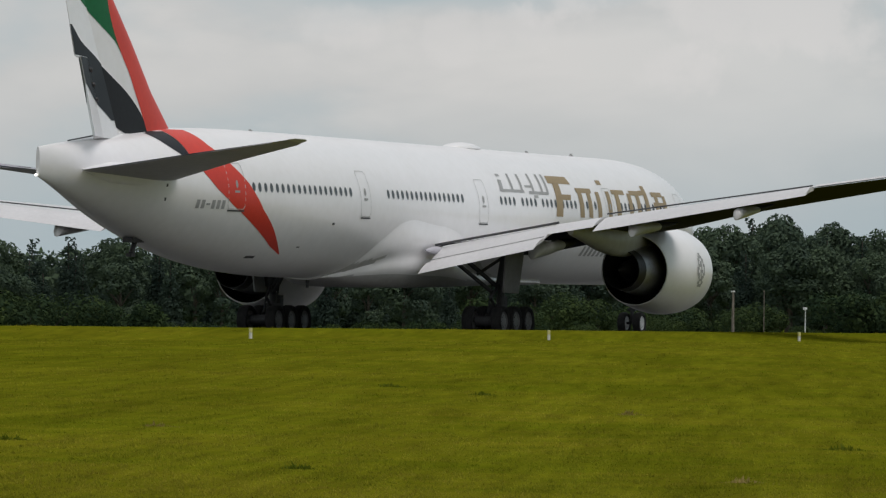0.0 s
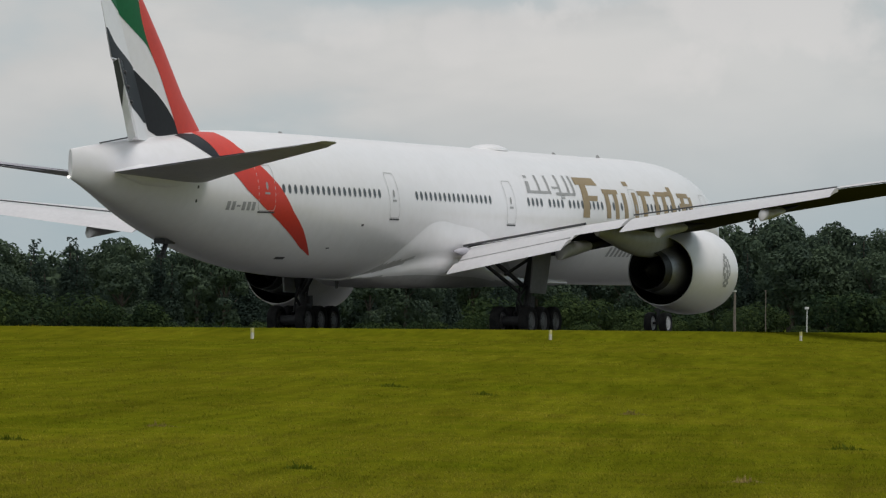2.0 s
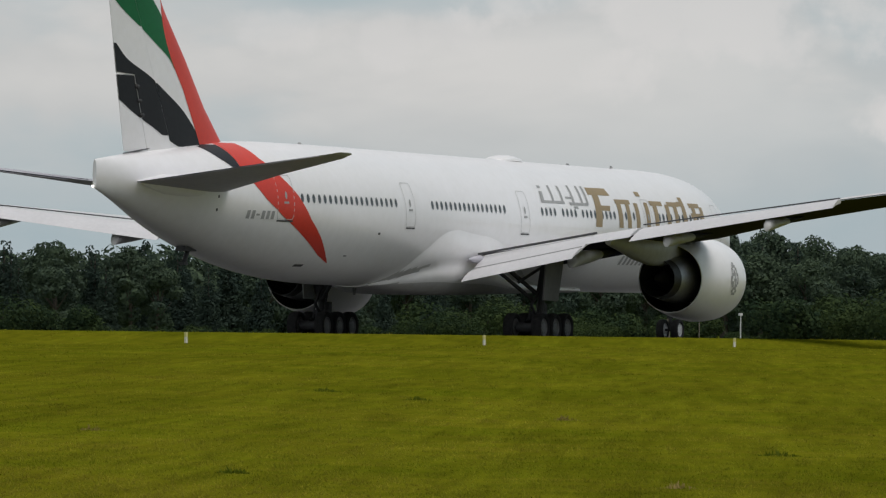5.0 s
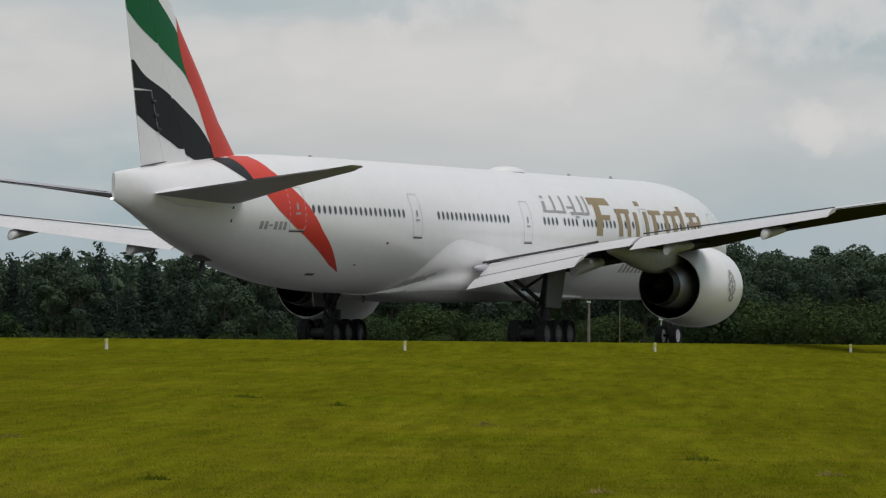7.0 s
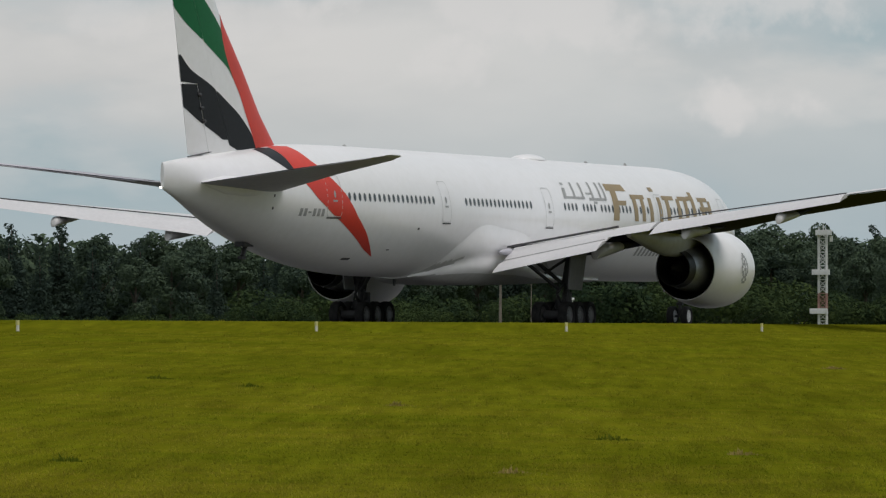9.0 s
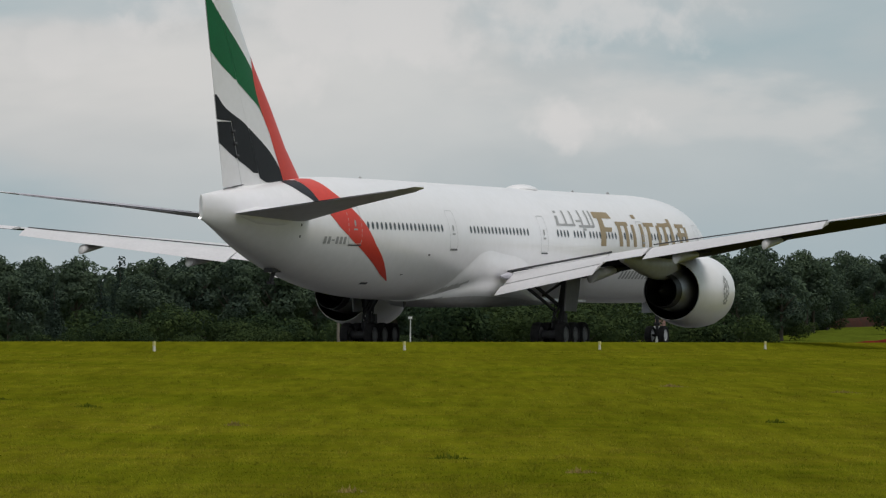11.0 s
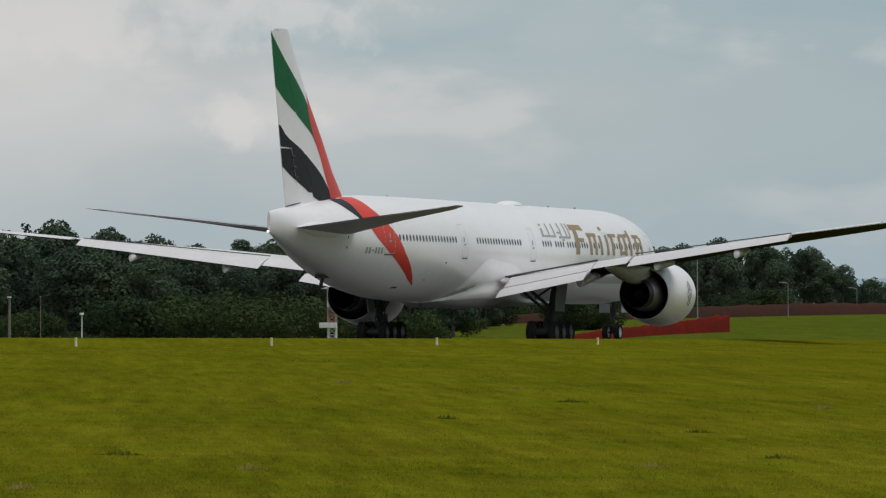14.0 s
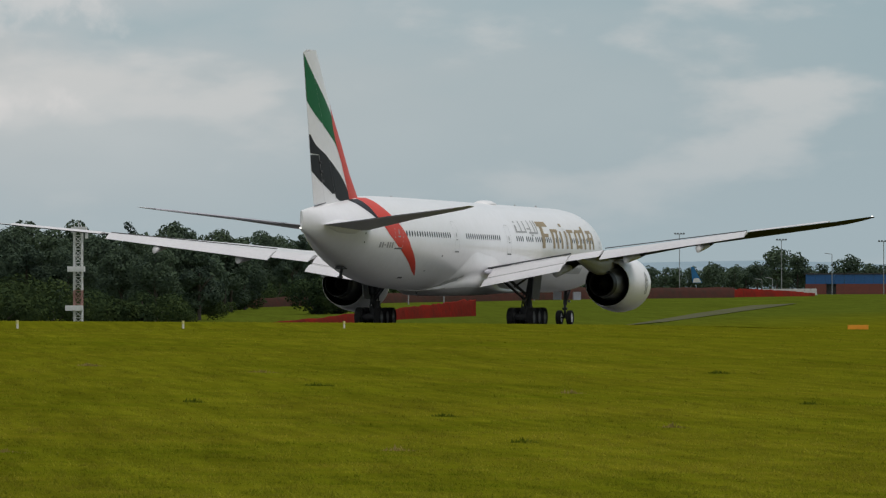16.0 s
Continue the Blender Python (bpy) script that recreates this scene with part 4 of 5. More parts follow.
AXLES, MOVING = [], {}
GLOW = bpy.data.materials.new("white_light")
GLOW.use_nodes = True
GLOW.node_tree.nodes["Principled BSDF"].inputs["Emission Color"].default_value = (1, .95, .85, 1)
GLOW.node_tree.nodes["Principled BSDF"].inputs["Emission Strength"].default_value = 2.5
build_airliner()

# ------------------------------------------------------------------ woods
# a bluish tint for distance haze is mixed into the leaf and pine colours
LEAF = material("hazed_foliage", (0.052, 0.076, 0.060), 1.0, second=(0.090, 0.125, 0.074), scale=0.25, fine=1.5, amount=0.5, spread=0.4, spec=0.0)
LEAF_PINE = material("pine_foliage", (0.036, 0.054, 0.046), 1.0, second=(0.050, 0.072, 0.053), scale=0.25, fine=1.5, amount=0.5, spread=0.6, spec=0.0)
LEAF_BUSH = material("bush_foliage", (0.026, 0.045, 0.026), 1.0, second=(0.060, 0.085, 0.030), scale=0.4, fine=2, amount=0.5, spread=0.5, spec=0.0)
BARK = material("bark", (0.09, 0.075, 0.06), 0.9, second=(0.05, 0.042, 0.035), scale=2, fine=14, bump=0.03, bump_scale=9)


def thin_leaf(mat, share):
    """Leaves and blades let part of the daylight through."""
    nt = mat.node_tree
    b, out = nt.nodes["Principled BSDF"], nt.nodes["Material Output"]
    tr, mx = nt.nodes.new("ShaderNodeBsdfTranslucent"), nt.nodes.new("ShaderNodeMixShader")
    mx.inputs[0].default_value = share
    nt.links.new(b.inputs["Base Color"].links[0].from_socket, tr.inputs["Color"])
    nt.links.new(b.outputs[0], mx.inputs[1])
    nt.links.new(tr.outputs[0], mx.inputs[2])
    nt.links.new(mx.outputs[0], out.inputs["Surface"])


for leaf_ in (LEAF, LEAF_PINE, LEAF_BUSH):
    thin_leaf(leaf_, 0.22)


def leaf_cloud(rng, blobs, count, size, flat=0.75):
    """Small leaf sprays in the outer shell of a group of lobes."""
    vol = np.array([b[3] * b[3] for b in blobs])
    pick = rng.choice(len(blobs), count, p=vol / vol.sum())
    d = rng.normal(size=(count, 3))
    d /= np.linalg.norm(d, axis=1)[:, None]
    rad = (0.62 + 0.45 * rng.random(count) ** 0.7)
    b = np.array(blobs)[pick]
    c = b[:, :3] + d * (b[:, 3] * rad)[:, None] * np.array([1, 1, flat])
    # each spray lies roughly along the surface of its lobe
    face = d + 0.55 * rng.normal(size=(count, 3)) + np.array([0, 0, 0.25])
    face /= np.linalg.norm(face, axis=1)[:, None]
    a = np.cross(face, rng.normal(size=(count, 3)))
    a /= np.linalg.norm(a, axis=1)[:, None]
    e = np.cross(face, a)
    s = size * (0.5 + rng.random(count))[:, None]
    v = np.empty((count, 4, 3))
    v[:, 0], v[:, 1], v[:, 2], v[:, 3] = c - a * s, c + e * s * 0.55, c + a * s, c - e * s * 0.55
    faces = np.arange(count * 4).reshape(-1, 4)
    return v.reshape(-1, 3).tolist(), [tuple(f) for f in faces.tolist()]


def leaf_mesh(name, verts, faces, mat):
    me = bpy.data.meshes.new(name)
    me.from_pydata(verts, [], faces)
    me.materials.append(mat)
    return me


def build_tree(seed, tall, wide, kind):
    """A tree 10 m high at most: trunk with limbs, and a crown of many sprays."""
    rng = np.random.default_rng(seed)
    blobs, limbs = [], []
    if kind == "pine":
        for k in range(18):
            t = k / 17
            z, r = tall * (0.14 + 0.8 * t), wide * (1.15 - 0.85 * t)
            for j in range(max(1, int(5 - 4 * t))):
                a = rng.random() * math.tau
                o = r * 0.5 * rng.random() ** 0.5
                blobs.append((o * math.cos(a), o * math.sin(a), z, max(r * 0.55, 0.42)))
    else:
        lobes = 16
        for k in range(lobes):
            a, t = rng.random() * math.tau, rng.random()
            z = tall * (0.22 + 0.66 * t)
            spread_ = wide * math.sin(math.pi * min(max(0.22 + 0.66 * t, 0), 1)) ** 0.6
            o = spread_ * 0.72 * rng.random() ** 0.5
            blobs.append((o * math.cos(a), o * math.sin(a), z, wide * (0.26 + 0.24 * rng.random())))
        blobs.append((rng.normal() * 0.3, rng.normal() * 0.3, tall * 0.93, wide * 0.28))
        for k in range(6):
            a, z = rng.random() * math.tau, tall * (0.2 + 0.4 * rng.random())
            limbs.append(tube((0, 0, z), (wide * .55 * math.cos(a), wide * .55 * math.sin(a), z + tall * .22), 0.10, 0.03, 6))
    tree = new("tree")
    v, f = leaf_cloud(rng, blobs, (6200 if kind == "broad" else 1700) if kind != "pine" else 5600, (0.18 if kind == "broad" else 0.32) if kind != "pine" else 0.16, 0.8)
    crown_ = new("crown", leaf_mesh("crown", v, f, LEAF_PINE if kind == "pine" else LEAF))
    crown_.parent = tree
    piece("trunk", *merged(tube((0, 0, -0.4), (0.1, 0.05, tall * 0.55), 0.26, 0.14, 8), tube((0.1, 0.05, tall * .55), (0, 0, tall * 0.92), 0.14, 0.04, 6), *limbs), BARK, tree)
    return tree


TOP = smooth_curve((31, 33, 34.8, 35.3, 36.8, 37.3, 37.8, 38.5, 39.7, 40.2, 41, 41.8, 42.3, 43.25, 44.2, 44.8, 45.9, 47.2, 48.0, 48.35, 48.7, 49.2),
                   (0.84, 0.84, 0.84, 0.90, 0.95, 0.96, 0.90, 0.86, 0.89, 0.97, 1.04, 1.11, 1.0, 0.92, 0.94, 0.90, 0.86, 0.91, 0.91, 0.80, 0.64, 0.58))


SETBACK = smooth_curve((30, 44.9, 45.2, 45.7, 46.5, 48.7, 50), (0, 0, 50, 270, 330, 450, 500))


def build_woods():
    rng = random.Random(5)
    broad = [build_tree(k, 10.0, w, "broad") for k, w in ((1, 3.4), (2, 2.9), (3, 3.9), (4, 3.2))]
    distant = [build_tree(k, 10.0, w, "distant") for k, w in ((7, 4.2), (8, 3.6))]
    pines = [build_tree(k, 10.0, w, "pine") for k, w in ((11, 2.0), (12, 1.7))]
    for o in broad:
        tagged(o, "dark green broadleaf tree in a dense wood", "tree", "trees of the wood")
    for o in distant:
        tagged(o, "rounded green tree far beyond the apron", "tree", "trees beyond the apron")
    for o in pines:
        tagged(o, "dark pointed conifer in a dense wood", "tree", "trees of the wood")
    used = set()

    def plant(src, at, height):
        m = Matrix.Translation(at) @ Matrix.Rotation(rng.random() * math.tau, 4, 'Z')
        k = height / 10.0
        if src not in used:
            used.add(src)
            src.matrix_basis = m
            ob = src
        else:
            ob = copy_thing(src, m)
        ob.scale = (k * rng.uniform(0.95, 1.25), k * rng.uniform(0.95, 1.25), k)

    for row, (r0, share) in enumerate(((606, 0.80), (634, 0.93), (662, 1.0))):
        az = 31.5 + row * 0.13
        while az < 48.7:
            r = r0 + rng.uniform(-9, 9) + SETBACK(az)
            at = polar(az, r)
            top = EYE[2] + r * math.tan(radians(TOP(az)))
            h = (top - at.z) * share * rng.uniform(0.97, 1.10)
            at.z -= 0.15
            wood = pines if rng.random() < (0.6 if az < 40 else 0.08) else broad
            plant(rng.choice(wood), at, h)
            az += rng.uniform(0.30, 0.46)
    # the long low line of trees beyond the apron
    az = 48.3
    while az < 52.2:
        r = rng.uniform(1390, 1470)
        at = polar(az, r)
        h = EYE[2] + r * math.tan(radians(rng.uniform(0.50, 0.58))) - at.z
        plant(rng.choice(distant), at - Vector((0, 0, .8)), h + .8)
        az += rng.uniform(0.07, 0.12)
    # far clumps beyond the airfield
    for az, el, r in ((48.75, .60, 1280), (49.0, .57, 1300), (49.25, .55, 1290), (49.55, .60, 1310), (49.75, .56, 1270), (49.95, .60, 1300), (50.12, .73, 1330), (50.3, .68, 1340), (50.5, .58, 1350), (50.75, .66, 1400), (50.95, .58, 1400),
                      (51.15, .62, 1410), (51.35, .6, 1400), (51.6, .62, 1400), (48.55, .62, 1200), (49.4, .52, 1330), (49.85, .53, 1340), (50.4, .56, 1380)):
        at = polar(az, r)
        h = EYE[2] + r * math.tan(radians(el)) - at.z
        plant(rng.choice(distant), at - Vector((0, 0, .2)), h)


build_woods()


def build_bushes():
    rng = random.Random(9)
    made = []
    for k in range(3):
        g = np.random.default_rng(40 + k)
        blobs = [(g.normal() * 1.2, g.normal() * 1.2, 0.5 + g.random() * 1.1, 0.6 + 0.5 * g.random()) for _ in range(8)]
        bush = new("bush")
        v, f = leaf_cloud(g, blobs, 4600, 0.085, 0.9)
        o = new("crown", leaf_mesh("crown", v, f, LEAF_BUSH))
        o.parent = bush
        piece("stem", *merged(*[tube((0, 0, -0.5), (b[0] * .8, b[1] * .8, b[2]), 0.06, 0.02, 5) for b in blobs[:5]]), BARK, bush)
        made.append(tagged(bush, "green bush at the foot of the wood", "bush", "bushes along the wood"))
    used = set()
    az = 31.6
    while az < 48.2:
        r = 572 + rng.uniform(-14, 14) + SETBACK(az + 0.15)
        src = made[rng.randrange(3)]
        m = Matrix.Translation(polar(az, r) - Vector((0, 0, .1))) @ Matrix.Rotation(rng.random() * 6.28, 4, 'Z')
        if src in used:
            ob = copy_thing(src, m)
        else:
            used.add(src)
            src.matrix_basis = m
            ob = src
        k = rng.uniform(0.55, 1.0) if rng.random() < 0.6 else rng.uniform(1.2, 2.3)
        ob.scale = (k * 1.2, k * 1.2, k)
        az += rng.uniform(0.12, 0.36)
    for az, r, k in ((46.15, 700, 2.0), (46.3, 705, 1.6)):
        ob = copy_thing(made[0], Matrix.Translation(polar(az, r) - Vector((0, 0, .1))))
        ob.scale = (k, k, k)
    # the close undergrowth that fills the wood
    g = np.random.default_rng(77)
    blobs = []
    for i in range(900):
        a = 31.3 + 17.2 * (i + g.random()) / 900
        r = 690 + 25 * g.random() + SETBACK(a)
        at = polar(a, r)
        top = (EYE[2] + r * math.tan(radians(TOP(a))) - at.z) - 2.6
        blobs.append((at.x, at.y, at.z + top * ((i * 0.618 + 0.15 * g.random()) % 1), 1.7 + 1.0 * g.random()))
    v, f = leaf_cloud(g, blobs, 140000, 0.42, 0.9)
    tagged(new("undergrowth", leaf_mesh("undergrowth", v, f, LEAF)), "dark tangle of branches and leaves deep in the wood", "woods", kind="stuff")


build_bushes()

# ------------------------------------------------------------------ airfield things
WHITE_POST = material("white_post_paint", (0.75, 0.74, 0.68), 0.5, second=(0.55, 0.53, 0.46), scale=4, fine=20)
YELLOW = material("faded_yellow", (0.62, 0.58, 0.22), 0.6, second=(0.52, 0.48, 0.2), scale=5, fine=20)
RUST = material("rusty_post", (0.13, 0.10, 0.085), 0.85, second=(0.25, 0.22, 0.19), scale=3, fine=14)
MAST_WHITE = material("mast_white", (0.70, 0.70, 0.70), 0.5, second=(0.55, 0.55, 0.55), scale=1.5, fine=9)
MAST_GREY = material("mast_grey", (0.30, 0.31, 0.32), 0.6, second=(0.22, 0.23, 0.24), scale=1.5, fine=9)
MAST_RED = material("mast_red", (0.24, 0.11, 0.09), 0.6, second=(0.36, 0.22, 0.19), scale=1.5, fine=9)
RED_EARTH = material("red_earth", (0.20, 0.020, 0.014), 1.0, second=(0.115, 0.022, 0.016), scale=0.25, fine=1.6, amount=0.6, bump=0.15, bump_scale=1.2, spec=0.0)
BROWN_EARTH = material("brown_earth", (0.043, 0.031, 0.025), 0.9, second=(0.068, 0.031, 0.025), scale=0.12, fine=1.0, amount=0.6, bump=0.2, bump_scale=0.8, spec=0.0)
ORANGE = material("orange_sign", (0.92, 0.36, 0.015), 0.5, second=(0.85, 0.30, 0.015), scale=2, fine=12)
BLUE_CLAD = material("blue_cladding", (0.012, 0.085, 0.24), 0.5, second=(0.016, 0.10, 0.29), scale=0.2, fine=2)
BRICK = material("brick_wall", (0.20, 0.055, 0.04), 0.85, second=(0.14, 0.05, 0.04), scale=0.3, fine=3)
CONCRETE = material("pale_concrete", (0.55, 0.54, 0.52), 0.8, second=(0.45, 0.44, 0.42), scale=1, fine=8)
BLUE_TAIL = material("blue_tail_paint", (0.01, 0.12, 0.30), 0.35, second=(0.012, 0.15, 0.36), scale=1, fine=5)
HAZE_HILL = material("hazy_hill", (0.30, 0.38, 0.43), 1.0, second=(0.24, 0.33, 0.38), scale=0.004, fine=0.03, spec=0.0)
TAXI = material("taxiway_asphalt", (0.115, 0.112, 0.075), 1.0, second=(0.085, 0.095, 0.040), scale=0.1, fine=2, spec=0.0)
DRY = material("dry_grass", (0.44, 0.33, 0.13), 0.9, second=(0.24, 0.20, 0.045), scale=3, fine=15, spread=0.6, spec=0.1)
TUFT = material("dark_tuft", (0.09, 0.12, 0.008), 0.9, second=(0.135, 0.16, 0.012), scale=3, fine=15, spread=0.6, spec=0.1)
BLADE = material("grass_blades", (0.150, 0.182, 0.007), 0.95, second=(0.28, 0.25, 0.026), scale=0.09, fine=0.9, amount=0.5, spread=0.55, spec=0.0)

swaths(BLADE, 0.16, 2.0, 30)
swaths(BLADE, 0.22, 0.35, 7)
for leaf_ in (BLADE, TUFT, DRY):
    thin_leaf(leaf_, 0.45)


def build_markers():
    post = None
    for k, s in enumerate((152.5, 178.2, 204.0, 229.9, 256.2, 280.6, 304.7, 332.0)):
        at = spot(s, 100)
        at.z -= 0.03
        if post is None:
            post = tagged(new("edge_marker"), "short pale edge marker post standing in the grass", "marker post", "edge markers")
            piece("post", *box((0, 0, 0.20), (0.10, 0.08, 0.42), taper=0.85), WHITE_POST, post)
            piece("band", *box((0, 0, 0.33), (0.104, 0.084, 0.16), taper=0.97), YELLOW, post, "faded yellow band")
            post.matrix_basis = Matrix.Translation(at)
        else:
            copy_thing(post, Matrix.Translation(at) @ Matrix.Rotation(radians(7 * (k % 3 - 1)), 4, 'Z'))


build_markers()


def build_poles():
    for az, r, el, rad, mat, text in ((41.20, 480, 0.463, 0.10, RUST, "weathered grey and rust wooden pole"), (41.47, 500, 0.465, 0.035, RUST, "thin dark pole"), (41.83, 490, 0.315, 0.05, MAST_WHITE, "short white pole with a lamp head")):
        base = polar(az, r)
        top = EYE[2] + r * math.tan(radians(el))
        o = tagged(new("pole"), text + " before the wood", "pole")
        o.matrix_basis = Matrix.Translation(base)
        h = top - base.z
        piece("shaft", *merged(tube((0, 0, -.2), (0, 0, h * .5), rad * 1.15, rad, 10), tube((0, 0, h * .5), (0.03, 0, h), rad, rad * .8, 10)), mat, o)
        if mat is RUST and rad < 0.1:
            piece("cap", *box((0, 0, h), (0.09, 0.09, 0.1)), mat, o)
        elif rad < 0.1:
            piece("head", *box((0, 0, h), (0.26, 0.2, 0.18)), MAST_WHITE, o)
        else:
            piece("cap", *box((0, 0, h), (0.22, 0.22, 0.12)), MAST_WHITE, o)


build_poles()


def build_lattice_tower():
    az, r = 44.016, 520
    base = polar(az, r)
    tower = tagged(new("lattice_tower"), "white and red lattice mast with three white boxes", "mast")
    tower.matrix_basis = Matrix.Translation(base) @ Matrix.Rotation(radians(-az - 8), 4, 'Z')
    zat = lambda el: EYE[2] + r * math.tan(radians(el)) - base.z
    top, half = zat(0.90), 0.31
    cuts = [(-.2, zat(0.20), MAST_WHITE), (zat(0.20), zat(0.36), MAST_RED), (zat(0.36), top, MAST_WHITE)]
    for sx in (-1, 1):
        for sy in (-1, 1):
            for a, b, mat in cuts:
                piece("leg", *tube((sx * half, sy * half, a), (sx * half, sy * half, b), 0.06, n=8), mat, tower)
    n = 15
    for k in range(n):
        a, b = top * k / n, top * (k + 1) / n
        mat = MAST_RED if cuts[1][0] < (a + b) / 2 < cuts[1][1] else MAST_WHITE
        for p, q in (((-1, -1), (1, -1)), ((1, -1), (1, 1)), ((1, 1), (-1, 1)), ((-1, 1), (-1, -1))):
            if k % 2:
                p, q = q, p
            piece("brace", *tube((p[0] * half, p[1] * half, a), (q[0] * half, q[1] * half, b), 0.035, n=6), mat, tower)
            piece("rail", *tube((p[0] * half, p[1] * half, b), (q[0] * half, q[1] * half, b), 0.04, n=6), mat, tower)
    for z, w, d in ((zat(0.205), 1.38, -.27), (zat(0.545), 1.38, -.09), (zat(0.89), 1.25, .14)):
        piece("equipment_box", *box((d, -half - .12, z), (w, 0.5, 0.42)), MAST_WHITE, tower, "white equipment box")
    for dx, h in ((-.3, .35), (0.05, .55), (.25, .3)):
        piece("aerial", *tube((dx, 0, top), (dx, 0, top + h), 0.035, n=6), MAST_WHITE, tower)
    piece("side_lamp", *box((0.72, -.3, zat(0.835)), (0.22, 0.2, 0.42)), MAST_WHITE, tower)


build_lattice_tower()


def build_bank(name, mat, label, path, seed, wide):
    """A long bank of heaped earth: path of bearing, distance, height."""
    rng = np.random.default_rng(seed)
    n = 60
    az = np.interp(np.linspace(0, 1, n), np.linspace(0, 1, len(path)), [q[0] for q in path])
    rr = np.interp(np.linspace(0, 1, n), np.linspace(0, 1, len(path)), [q[1] for q in path])
    hh = np.interp(np.linspace(0, 1, n), np.linspace(0, 1, len(path)), [q[2] for q in path])
    rings = []
    for i in range(n):
        c = polar(az[i], rr[i])
        away = Vector((math.sin(radians(az[i])), math.cos(radians(az[i])), 0))
        h = hh[i] * (1 + 0.035 * rng.normal() * (0 < i < n - 1))
        rings.append([c - away * wide + Vector((0, 0, -.3)), c - away * wide * .78 + Vector((0, 0, h * .62)), c - away * wide * .45 + Vector((0, 0, h * .96)), c + Vector((0, 0, h * (1 + .02 * rng.normal()))), c + away * wide * .6 + Vector((0, 0, h * .8)), c + away * wide + Vector((0, 0, -.3))])
    tagged(piece(name, *loft(rings), mat), label, "earth bank")


build_bank("red_earth_bank", RED_EARTH, "low wedge of bright red earth beyond the runway", ((45.0, 520, 0.3), (46.2, 590, 0.75), (47.0, 640, 1.2), (47.49, 665, 1.75)), 3, 2.2)
build_bank("brown_earth_bank", BROWN_EARTH, "long low bank of dark reddish brown earth", ((45.2, 800, 1.1), (46.7, 880, 1.3), (47.6, 905, 1.6), (48.4, 930, 1.7), (49.1, 945, 1.5), (49.75, 960, 1.5)), 4, 3.0)
build_bank("red_earth_bank", RED_EARTH, "long low bank of red earth tapering off", ((49.55, 955, 1.3), (49.9, 975, 1.2), (50.2, 990, 0.9), (50.45, 1000, 0.45)), 6, 2.5)


def build_taxiway():
    pts = ((48.95, 580), (49.3, 625), (49.6, 690), (49.85, 750), (50.1, 815))
    verts = []
    for az, r in pts:
        away = Vector((math.sin(radians(az)), math.cos(radians(az)), 0))
        for k in (-1, 1):
            a = az + k * 0.2
            v = polar(a, r + k * 14)
            v.z += 0.06
            verts.append(v)
    faces = [(2 * i, 2 * i + 1, 2 * i + 3, 2 * i + 2) for i in range(len(pts) - 1)]
    tagged(piece("taxiway", verts, faces, TAXI), "narrow grey taxiway leading off over the grass", "taxiway", kind="structure")


build_taxiway()


